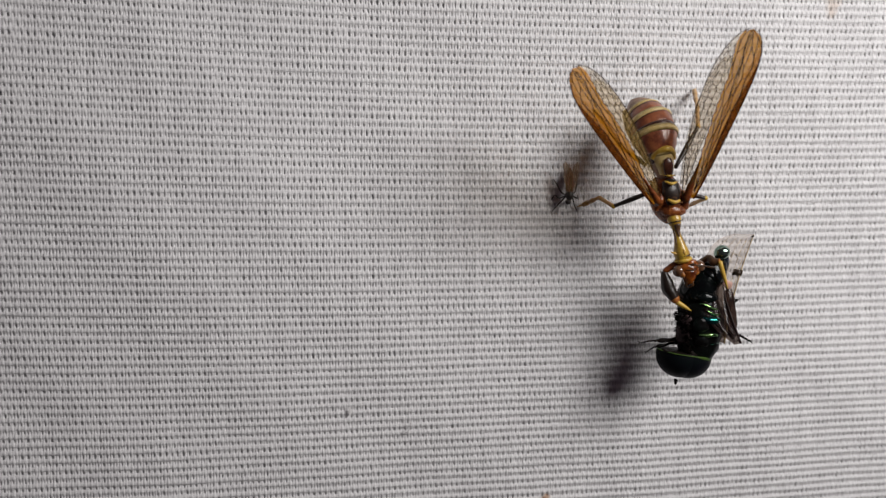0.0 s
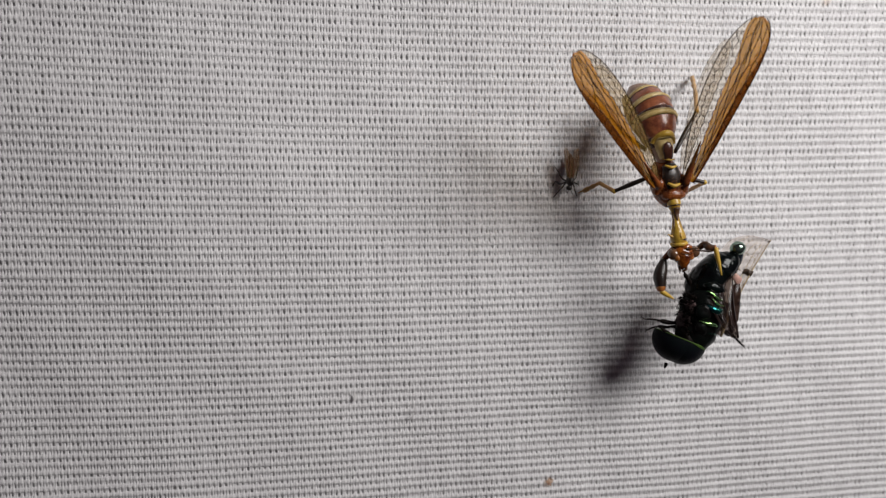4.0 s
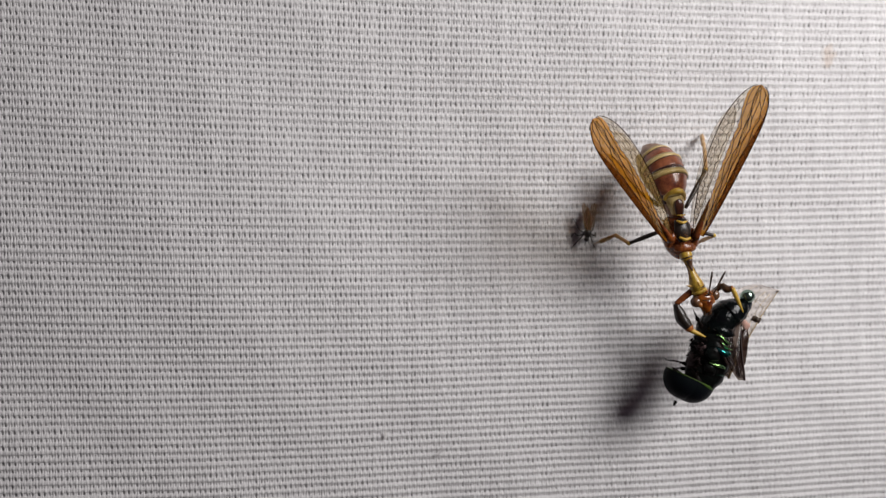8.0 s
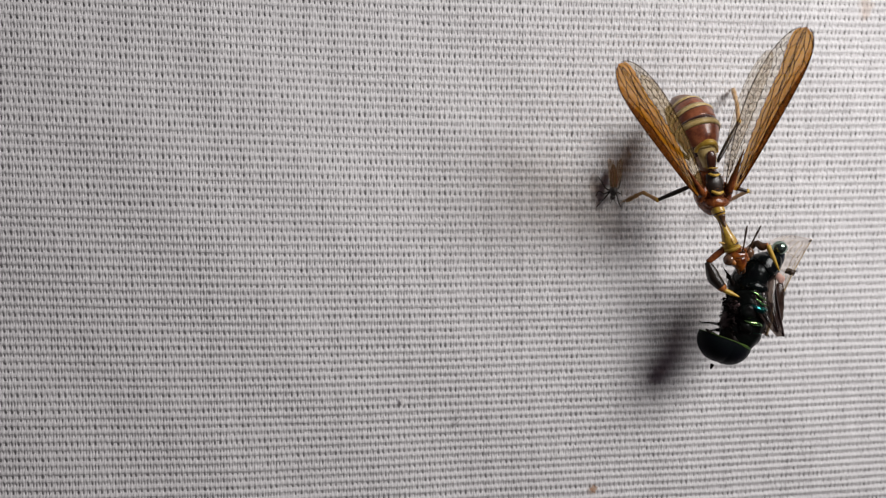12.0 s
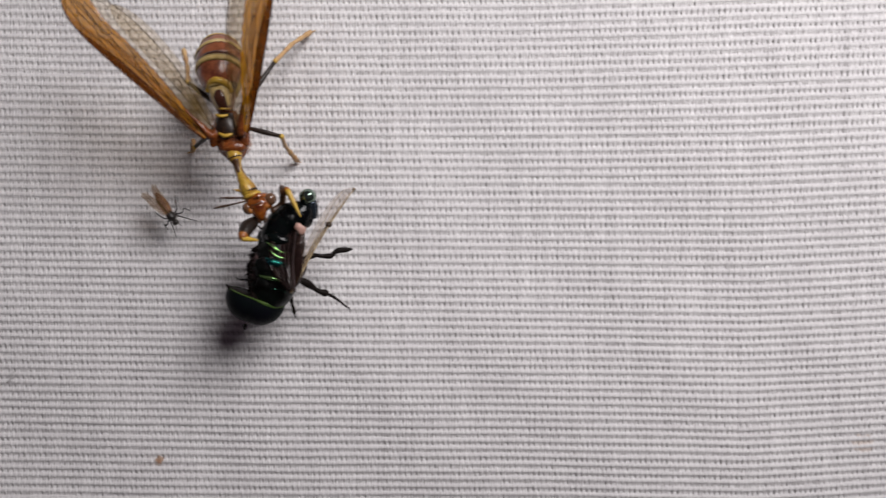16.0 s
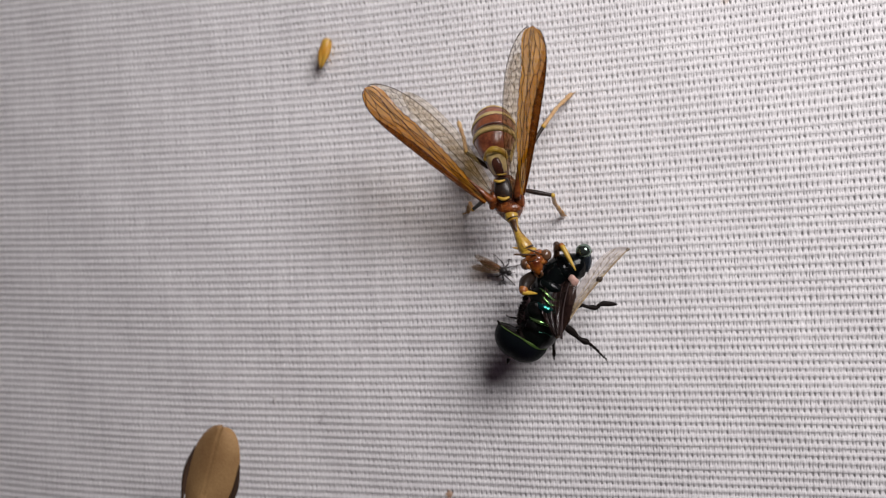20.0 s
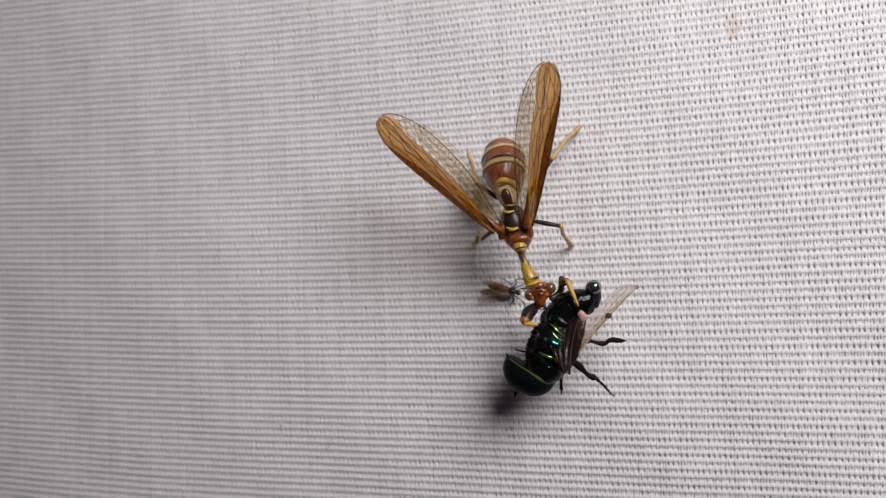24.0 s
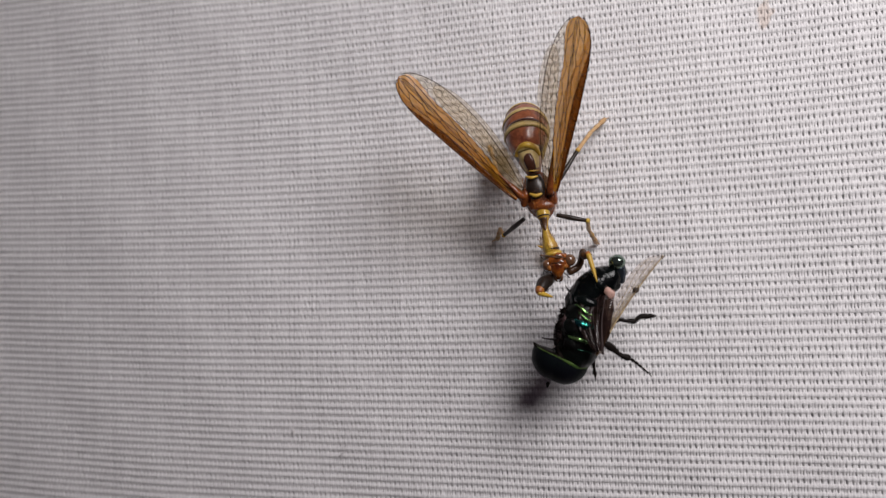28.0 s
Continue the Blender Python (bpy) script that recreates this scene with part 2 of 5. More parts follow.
def part(name, bm, mat, parent, label="", smooth=True, kind=""):
    """Links a bmesh, given in millimetres of the place, as one mesh under a thing or a part."""
    o = vec(parent["origin"])
    for v in bm.verts:
        v.co = (v.co - o) / 1000
    bmesh.ops.recalc_face_normals(bm, faces=bm.faces)
    for f in bm.faces:
        f.smooth = smooth
    me = bpy.data.meshes.new(name)
    bm.to_mesh(me)
    bm.free()
    me.materials.append(mat)
    ob = new(name, me)
    ob.parent = parent
    ob["origin"] = [o.x, o.y, o.z]
    if label or kind:
        tagged(ob, label, "", "", kind)
    return ob


def spline(pts, k=5):
    """A smooth line through points of any number of values."""
    if len(pts) < 3:
        k = 1 if len(pts) < 2 else k
    p = [np.array(q, float) for q in pts]
    p = [2 * p[0] - p[1]] + p + [2 * p[-1] - p[-2]]
    out = []
    for i in range(1, len(p) - 2):
        a, b, c, d = p[i - 1], p[i], p[i + 1], p[i + 2]
        for j in range(k):
            t = j / k
            out.append(0.5 * (2 * b + (c - a) * t + (2 * a - 5 * b + 4 * c - d) * t * t + (3 * b - a - 3 * c + d) * t ** 3))
    out.append(p[-2])
    return out


def tube(bm, pts, n=10, k=4, side=None, flat=1.0, wobble=0.0):
    """A round limb or body through points (x, y, z, radius); flat < 1 presses it along the axis across side."""
    line = spline(pts, k)
    rings, ref = [], Vector(side) if side else None
    for i, q in enumerate(line):
        a, b = vec(line[max(0, i - 1)]), vec(line[min(len(line) - 1, i + 1)])
        d = (b - a).normalized()
        if ref is None:
            ref = d.orthogonal().normalized()
        u = (ref - d * ref.dot(d)).normalized()
        w = d.cross(u)
        if side is None:
            ref = u
        r = max(q[3], 0.004)
        ring = []
        for j in range(n):
            s = 2 * math.pi * j / n
            rr = r * (1 + wobble * noise.noise(vec(q) * 1.7 + Vector((math.cos(s), math.sin(s), 0)) * 1.5))
            ring.append(bm.verts.new(vec(q) + u * math.cos(s) * rr + w * math.sin(s) * rr * flat))
        rings.append(ring)
    for a, b in zip(rings, rings[1:]):
        for j in range(n):
            bm.faces.new((a[j], a[(j + 1) % n], b[(j + 1) % n], b[j]))
    for ring, q, e in ((rings[0], line[0], -1), (rings[-1], line[-1], 1)):
        other = line[1] if e < 0 else line[-2]
        tip = bm.verts.new(vec(q) + (vec(q) - vec(other)).normalized() * max(q[3], 0.004) * 0.35)
        for j in range(n):
            bm.faces.new((ring[j], ring[(j + 1) % n], tip))
    return bm


def limb(*pts, n=8, k=4, **kw):
    return tube(bmesh.new(), pts, n, k, **kw)


def ball(bm, c, x, y, z, u=20, v=14, rot=None, wobble=0.0):
    """An uneven ellipsoid with half axes x, y, z, turned by the Euler degrees rot."""
    m = Matrix.Translation(vec(c)) @ (Euler([radians(a) for a in (rot or (0, 0, 0))]).to_matrix().to_4x4()) @ Matrix.Diagonal((x, y, z, 1))
    made = bmesh.ops.create_uvsphere(bm, u_segments=u, v_segments=v, radius=1, matrix=m)
    if wobble:
        for q in made["verts"]:
            q.co += (q.co - vec(c)) * wobble * noise.noise(q.co * 2.3)
    return bm


def blob(c, x, y, z, **kw):
    return ball(bmesh.new(), c, x, y, z, **kw)


def hairs(bm, places, length, radius, seed):
    """Short tapering bristles standing on (place, direction) pairs."""
    rng = random.Random(seed)
    for p, d in places:
        d = (Vector(d).normalized() + Vector((rng.uniform(-.4, .4), rng.uniform(-.4, .4), rng.uniform(-.4, .4)))).normalized()
        p = vec(p)
        l = length * rng.uniform(0.6, 1.2)
        u = d.orthogonal().normalized() * radius
        w = d.cross(u)
        base = [bm.verts.new(p + u), bm.verts.new(p - u * 0.5 + w * 0.87), bm.verts.new(p - u * 0.5 - w * 0.87)]
        tip = bm.verts.new(p + d * l)
        for i in range(3):
            bm.faces.new((base[i], base[(i + 1) % 3], tip))
    return bm


# ---- the sheet: a ribbed plain weave, fine dense warp over thicker weft, pinched in pairs at every second gap ----
WARP_PITCH, WEFT_PITCH = 0.2575, 0.745
LINING_GAP = 0.16
X0, X1, Z0, Z1 = -52.0, 110.0, -56.0, 42.0


def sag(x, z):
    """The slow unevenness of the hanging sheet, millimetres."""
    return 0.22 * np.sin(x * 0.13 + 0.4 * np.sin(z * 0.11)) + 0.16 * np.sin(z * 0.17 + x * 0.05) + 0.06 * np.sin(x * 0.41 + z * 0.31)


def threads(name, along, across, pitch_along, pitch_across, half, thick, wave, steps, lift, parent, mat, seed):
    """All threads of one direction: open half-round strips that dive over and under the crossing ones."""
    rng = np.random.default_rng(seed)
    n_thread = int((across[1] - across[0]) / pitch_across)
    n_cross = int((along[1] - along[0]) / pitch_along)
    s = np.arange(n_cross * steps + 1) / steps
    ids = np.arange(n_thread)
    base = across[0] + (ids + 0.5) * pitch_across + rng.normal(0, 0.010 if name == "warp_threads" else 0.018, n_thread)
    fat = 1 + rng.normal(0, 0.06, n_thread)
    over = np.cos(np.pi * (s[None, :] - 0.5 + ids[:, None])) * (1 if name == "warp_threads" else -1)
    phase = 0.35 * over + (np.cos(2 * np.pi * (s[None, :] - 0.5)) if name == "warp_threads" else 0.0)
    a = along[0] + s * pitch_along
    A = np.broadcast_to(a, phase.shape)
    slub = 1 + 0.07 * np.sin(A * 0.9 + ids[:, None] * 12.9898) * np.sin(A * 0.37 + ids[:, None] * 4.1) + rng.normal(0, 0.06, phase.shape)
    wander = base[:, None] + 0.03 * np.sin(A * 0.21 + ids[:, None] * 0.7) + 0.02 * np.sin(A * 0.83 + ids[:, None] * 2.3)
    if name == "warp_threads":
        wander = wander + (-1.0) ** ids[:, None] * (0.012 + 0.026 * np.cos(np.pi * s[None, :])) + 0.012 * np.sin(2 * np.pi * (s[None, :] - 0.5)) + rng.normal(0, 0.012, over.shape)
    angles = np.radians([-95.0, 0.0, 95.0] if name == "warp_threads" else [-100.0, -42.0, 42.0, 100.0])
    w = half * fat[:, None] * slub * (1 + (0.18 if name == "warp_threads" else 0.05) * phase)
    off = np.sin(angles)
    dep = np.cos(angles)
    C = wander[:, :, None] + w[:, :, None] * off
    Y = (lift - wave * phase)[:, :, None] - thick * dep * np.ones_like(C)
    AA = np.broadcast_to(A[:, :, None], C.shape)
    if name == "warp_threads":
        x, z = C, AA
    else:
        x, z = AA, C
    Y = Y + sag(x, z) + rng.normal(0, 0.012, Y.shape)
    low = np.clip((8.0 - z) / 26.0, 0.0, 1.0)
    z = z + 0.00038 * (x - 20.0) ** 2 - 0.00042 * np.clip(x - 20.0, 0.0, 60.0) ** 2 * low  # the weft hangs in a shallow curve, flatter below
    o = parent["origin"]
    co = np.stack([x - o[0], Y - o[1], z - o[2]], -1).reshape(-1, 3) / 1000
    nt_, ns, nk = C.shape

    def mesh_of(label, verts):
        idx = np.arange(len(verts) // (ns * nk) * ns * nk).reshape(-1, ns, nk)
        quads = np.stack([idx[:, :-1, :-1], idx[:, 1:, :-1], idx[:, 1:, 1:], idx[:, :-1, 1:]], -1).reshape(-1, 4)
        me = bpy.data.meshes.new(label)
        me.vertices.add(len(verts))
        me.vertices.foreach_set("co", verts.astype(np.float32).ravel())
        me.loops.add(quads.size)
        me.loops.foreach_set("vertex_index", quads.astype(np.int32).ravel())
        me.polygons.add(len(quads))
        me.polygons.foreach_set("loop_start", np.arange(0, quads.size, 4, dtype=np.int32))
        me.polygons.foreach_set("use_smooth", np.ones(len(quads), dtype=bool))
        me.update(calc_edges=True)
        me.materials.append(mat)
        ob = new(label, me)
        ob.parent = parent
        return ob

    if name == "warp_threads":  # far too many to pick apart
        return tagged(mesh_of(name, co), "", "", "", "stuff")
    for i in range(nt_):
        mesh_of(name, co[i * ns * nk:(i + 1) * ns * nk])


def box(bm, x0, x1, y0, y1, z0, z1):
    m = Matrix.Translation(((x0 + x1) / 2, (y0 + y1) / 2, (z0 + z1) / 2)) @ Matrix.Diagonal((x1 - x0, y1 - y0, z1 - z0, 1))
    bmesh.ops.create_cube(bm, size=1, matrix=m)
    return bm


sheet = thing("cloth_sheet", (30, 0, 0), "white plain-woven cotton sheet hung upright, slightly uneven", "cloth", "", "structure")
threads("weft_thread", (X0, X1), (Z0, Z1), WARP_PITCH, WEFT_PITCH, 0.220, 0.140, 0.03, 1, 0.0, sheet, COTTON, 3)
threads("warp_threads", (Z0, Z1), (X0, X1), WEFT_PITCH, WARP_PITCH, 0.115, 0.062, 0.070, 4, -0.053, sheet, COTTON_WARP, 5)
bm = bmesh.new()  # the second layer of the doubled sheet, close behind the first
nx, nz = 108, 66
g = [[bm.verts.new((X0 + (X1 - X0) * i / nx, float(sag(X0 + (X1 - X0) * i / nx, Z0 + (Z1 - Z0) * j / nz)) + LINING_GAP, Z0 + (Z1 - Z0) * j / nz)) for j in range(nz + 1)] for i in range(nx + 1)]
for i in range(nx):
    for j in range(nz):
        bm.faces.new((g[i][j], g[i + 1][j], g[i + 1][j + 1], g[i][j + 1]))
part("lining", bm, COTTON, sheet, "second layer of the doubled sheet")
bm = bmesh.new()
box(bm, -700, X0, -0.1, 0.5, -700, 500)
box(bm, X1, 760, -0.1, 0.5, -700, 500)
box(bm, X0, X1, -0.1, 0.5, Z1, 500)
box(bm, X0, X1, -0.1, 0.5, -700, Z0)
part("outer_cloth", bm, COTTON, sheet, "plain outer field of the sheet", smooth=False)

wall = thing("wall_north", (0, 60, 0), "dark plaster wall behind the sheet", "wall", "", "structure")
part("wall_face", box(bmesh.new(), -1500, 1500, 12, 120, -1200, 1200), WALL, wall, smooth=False)
ground = thing("ground", (0, 0, -1200), "dark trodden soil", "ground", "", "structure")
part("soil", box(bmesh.new(), -3000, 3000, -4000, 400, -1260, -1200.5), SOIL, ground, smooth=False)


# ---- the mantidfly ----
ROOT = (32.4, -7.4, -2.0)
mantid = thing("mantidfly", ROOT, "wasp-like brown and yellow mantidfly with amber wings on white cloth", "insect")

# thorax
part("thorax", limb((32.95, -7.7, -4.25, 0.55), (32.8, -7.55, -3.6, 1.10), (32.5, -7.4, -2.3, 1.48), (32.25, -7.35, -1.0, 1.25), (32.1, -7.4, -0.2, 0.8), n=20, k=5, wobble=0.05), RUST, mantid, "rust-brown hairy thorax")
part("shoulder_plate", blob((32.75, -8.25, -3.2), 1.2, 0.62, 0.62, wobble=0.12), RUST, mantid)
part("notum", limb((32.55, -8.62, -2.6, 0.60), (32.35, -8.66, -1.5, 0.86), (32.15, -8.52, -0.55, 0.62), n=18, side=(1, 0, 0), flat=0.5, wobble=0.08), PITCH, mantid, "black back plate")
part("scutellum_stripe", limb((31.85, -9.05, -2.2, 0.10), (32.4, -9.22, -2.42, 0.17), (32.95, -9.12, -2.25, 0.10), n=8), YELLOW, mantid, "yellow cross stripe")
part("scutellum_stripe", limb((31.55, -9.0, -0.62, 0.08), (32.05, -9.28, -0.80, 0.14), (32.6, -9.05, -0.66, 0.08), n=8), YELLOW, mantid, "yellow cross stripe")
part("back_stripe", limb((31.55, -8.4, -0.02, 0.06), (32.1, -8.75, -0.12, 0.09), (32.7, -8.5, -0.06, 0.06), n=8), YELLOW, mantid, "yellow cross stripe")
for sx in (-1, 1):
    part("wing_socket", blob((32.5 + sx * 1.18, -8.15, -2.3), 0.5, 0.62, 0.95, rot=(0, sx * -14, 0), wobble=0.2), RUST, mantid)

# abdomen: a spine with radii, cut into six plates
SPINE = spline([(32.15, -7.75, -0.25, 0.62), (31.95, -7.75, 0.55, 0.95), (31.7, -7.5, 1.6, 1.30), (31.5, -7.3, 2.7, 1.76), (31.35, -6.65, 3.9, 2.04), (31.1, -5.7, 5.0, 1.84), (30.85, -4.6, 5.95, 1.30), (30.65, -3.5, 6.75, 0.3)], 6)


def hoop(c, d, r, thick, n=28, wide=1.5):
    """A thin ring of radius r round the direction d."""
    bm = bmesh.new()
    d = Vector(d).normalized()
    u = d.orthogonal().normalized()
    w = d.cross(u)
    grid = []
    for i in range(n):
        s = 2 * math.pi * i / n
        e = u * math.cos(s) + w * math.sin(s)
        grid.append([bm.verts.new(vec(c) + e * (r + thick * math.cos(q)) + d * thick * wide * math.sin(q)) for q in (0, 1.57, 3.14, 4.71)])
    for i in range(n):
        for j in range(4):
            bm.faces.new((grid[i][j], grid[(i + 1) % n][j], grid[(i + 1) % n][(j + 1) % 4], grid[i][(j + 1) % 4]))
    return bm


PLATES = [(0, 9, DUSKY, "pale dusky waist", 0), (9, 14, MAROON_DARK, "dark front of the gaster", 0), (14, 21, MAROON, "", 2), (21, 23, MAROON_DARK, "dark front of the plate", 0), (23, 27, MAROON, "", 2), (27, 32, MAROON, "", 1), (32, 42, DUSKY, "pale dusky tip", 0)]
for a, b, mat, lab, rimmed in PLATES:
    seg = SPINE[a:b + 1]
    pts = [(q[0], q[1], q[2], q[3] * (0.985 + (0.05 * i / max(1, len(seg) - 1) if rimmed else 0.01))) for i, q in enumerate(seg)]
    part("abdomen_plate", limb(*pts, n=26, k=2, wobble=0.03), mat, mantid, lab)
    d = vec(SPINE[b]) - vec(SPINE[b - 1])
    if rimmed:
        part("plate_rim", hoop(SPINE[b], d, SPINE[b][3] * 1.02, 0.13 if rimmed == 2 else 0.09, wide=2.3), CREAM, mantid, "cream-yellow hind rim")
        part("dark_rim", hoop(SPINE[b - 1], d, SPINE[b - 1][3] * 1.016, 0.05), UMBER, mantid, "thin dark line before the rim")
        part("soft_rim", hoop(SPINE[b + 1], d, SPINE[b + 1][3] * 1.0, 0.09), OLIVE, mantid, "soft olive line behind the rim")
# the narrow bell-shaped plate over the waist, with an arched yellow hind margin
part("bell_plate", limb(*[(q[0], q[1] - 0.34, q[2], q[3] * 0.84) for q in SPINE[3:15]], (SPINE[16][0], SPINE[16][1] + 0.1, SPINE[16][2], 0.7), n=24, k=2, wobble=0.03), CREAM, mantid, "pale yellow-olive bell-shaped plate")
arch = []
for i in range(15):
    a = math.radians(-84 + 12 * i)
    arch.append((31.68 + 1.02 * math.sin(a), -8.98 + 0.78 * math.sin(a) ** 2, 1.25 + 0.98 * math.cos(a), 0.16 + 0.14 * max(0.0, math.cos(a))))
part("bell_rim", limb(*arch, n=10, k=2), YELLOW, mantid, "arched yellow margin")
part("waist_patch", limb((32.10, -8.52, -0.15, 0.36), (31.98, -8.76, 0.40, 0.44), (31.86, -8.92, 0.95, 0.46), (31.78, -8.95, 1.40, 0.26), n=16, side=(1, 0, 0), flat=0.42, wobble=0.15), MAROON_DARK, mantid, "dark maroon patch")
for sx in (-1, 1):  # pale soft skin along both flanks
    rows = [SPINE[i] for i in (10, 15, 20, 25, 30, 34)]
    part("flank", limb(*[(q[0] + sx * q[3] * 0.62, q[1] + q[3] * 0.30, q[2], q[3] * 0.44) for q in rows], n=14, wobble=0.05), OLIVE, mantid, "pale olive flank")


rng = random.Random(21)
bm = bmesh.new()
fuzz = []
for i in range(420):
    f, a = rng.random(), rng.uniform(0, 2 * math.pi)
    c = Vector((32.8, -7.55, -3.7)).lerp(Vector((32.2, -7.4, -0.6)), f)
    u = Vector((math.cos(a), math.sin(a), 0))
    fuzz.append((c + u * (1.1 + 0.35 * math.sin(math.pi * f)), u + Vector((0, 0, 0.4))))
hairs(bm, fuzz, 0.40, 0.022, 22)
part("thorax_fuzz", bm, ORANGE, mantid, "short golden hairs", kind="stuff")

# wings
def wing(label, root, tip, side, cost, trail, parent, amber=True, seed=1):
    """A net-veined wing: root to tip, side points to the trailing edge; cost and trail are the half widths in millimetres."""
    rng = random.Random(seed)
    R, T, S = vec(root), vec(tip), Vector(side).normalized()
    axis = (T - R).normalized()
    S = (S - axis * S.dot(axis)).normalized()
    N = axis.cross(S)
    if N.y > 0:
        N = -N
    L = (T - R).length

    def half(u, w, peak, start):
        rise = start + (1 - start) * math.sin(math.pi / 2 * min(1.0, u / peak)) ** 0.9
        end = 1.0 if u < peak else math.sqrt(max(0.0, 1 - ((u - peak) / (1.0 - peak)) ** 2.3))
        return w * rise * end

    def at(u, v, lift=0.0):
        w = half(u, trail, 0.66, 0.28) * v if v > 0 else half(u, cost, 0.70, 0.30) * v
        bow = 0.30 * math.sin(math.pi * u) * (1 - v * v) + 0.05 * math.sin(v * 14) * (1 - u * 0.6)
        return R + axis * L * u + S * w + N * (bow + lift) + S * 0.35 * math.sin(math.pi * u)

    def split(u):
        return -0.26 + 0.42 * math.sin(math.pi / 2 * min(1.0, u / 0.5)) + 0.03 * math.sin(u * 11) * (1 - u * 0.5) + (0.84 * max(0.0, (u - 0.72) / 0.28) ** 1.6)

    def sheet_of(name, v0, v1, mat, lab, u0=0.0, u1=1.0, lift=0.0):
        bm = bmesh.new()
        nu, nv = 44, 6
        g = [[bm.verts.new(at(u0 + (u1 - u0) * i / nu, v0(u0 + (u1 - u0) * i / nu) * (1 - j / nv) + v1(u0 + (u1 - u0) * i / nu) * j / nv, lift)) for j in range(nv + 1)] for i in range(nu + 1)]
        for i in range(nu):
            for j in range(nv):
                bm.faces.new((g[i][j], g[i + 1][j], g[i + 1][j + 1], g[i][j + 1]))
        return part(name, bm, mat, w_ob, lab)

    # the wing itself is its leading vein; membranes and net hang on it
    bm = tube(bmesh.new(), [(*at(i / 12, -0.97), (0.10 - 0.06 * i / 12) * (1.0 if amber else 0.3)) for i in range(13)], 8, 3)
    w_ob = part("forewing" if amber else "hindwing", bm, STIGMA if amber else VEIN, parent, label)
    if amber:
        sheet_of("amber_band", lambda u: -1.0, split, AMBER, "amber-brown leading half")
        sheet_of("costal_shade", lambda u: -1.0, lambda u: -0.995 + 0.85 * math.sin(math.pi * min(1.0, u / 0.94)) ** 0.8, HONEY, "brown shade behind the leading band", 0.0, 0.94, 0.006)
        sheet_of("costal_band", lambda u: -1.0, lambda u: -0.995 + 0.40 * math.sin(math.pi * min(1.0, u / 0.86)) ** 0.8, STIGMA, "dark reddish leading band", 0.0, 0.86, 0.012)
        sheet_of("clear_field", split, lambda u: 1.0, CLEAR, "clear trailing half")
    else:
        sheet_of("clear_field", lambda u: -1.0, lambda u: 1.0, CLEAR, "clear membrane")
    bm = bmesh.new()

    def vein(a, b, r, bend=0.0):
        steps = 5
        pts = []
        for i in range(steps + 1):
            f = i / steps
            u, v = a[0] + (b[0] - a[0]) * f, a[1] + (b[1] - a[1]) * f + bend * math.sin(math.pi * f)
            pts.append((*at(min(0.995, max(0.0, u)), max(-1, min(1, v)), 0.03), r))
        tube(bm, pts, 4, 1)

    r0 = 0.034 if amber else 0.012
    for i in range(28):  # the dark outline
        vein((0.995 * i / 28, 0.99), (0.995 * (i + 1) / 28, 0.99), r0 * 1.1)
        if amber:
            vein((0.995 * i / 28, -0.99), (0.995 * (i + 1) / 28, -0.99), r0 * 1.1)

    def net(rows, count, kink, thick, u0, u1):
        """Cells between long zigzag veins; each row is a function of u."""
        du = (u1 - u0) / count
        grid = [[(u0 + du * i + rng.uniform(-0.32, 0.32) * du, row(u0 + du * i) + kink * (-1) ** (i + k) + rng.uniform(-0.3, 0.3) * kink) for i in range(count + 1)] for k, row in enumerate(rows)]
        for k, line in enumerate(grid):
            for a, b in zip(line, line[1:]):
                vein(a, b, thick)
            if k + 1 < len(grid):
                for i in range(count + 1):
                    if (i + k) % 2 == 0:
                        vein(line[i], grid[k + 1][i], thick * 0.8, rng.uniform(-0.02, 0.02))

    if amber:
        front = [lambda u, f=f: -0.66 + (split(u) + 0.66) * f * (0.55 + 0.45 * min(1.0, u / 0.6)) for f in (0.0, 0.30, 0.58, 0.84)]
        net(front, 11, 0.045, r0 * 0.9, 0.05, 0.97)
        for u, f in ((0.42, 0.12), (0.58, 0.45), (0.66, 0.2), (0.74, 0.5)):  # forks towards the tip
            vein((u, front[1](u) * (1 - f) + front[2](u) * f), (0.97, front[1](0.97) * (0.9 - f) + front[2](0.97) * (f + 0.1)), r0 * 0.5, 0.05)
        rear = [lambda u, f=f: split(u) + (0.96 - split(u)) * f for f in (0.0, 0.36, 0.70)]
        net(rear, 24, 0.055, r0 * 0.68, 0.10, 0.90)
        for i in range(26):  # short veins to the hind edge
            u = 0.10 + 0.80 * i / 26
            vein((u, split(u) + (0.96 - split(u)) * 0.72), (u + 0.012, 0.98), r0 * 0.6)
        for k in range(12):  # short slanted veins across the leading band
            u = 0.12 + 0.062 * k
            vein((u, -0.97), (u + 0.03, -0.66), r0 * 0.6)
    else:
        net([lambda u, f=f: f for f in (-0.6, -0.1, 0.4, 0.75)], 9, 0.05, r0, 0.08, 0.94)
    part("vein_net", bm, VEIN, w_ob, "dark brown vein net", kind="stuff")
    return w_ob


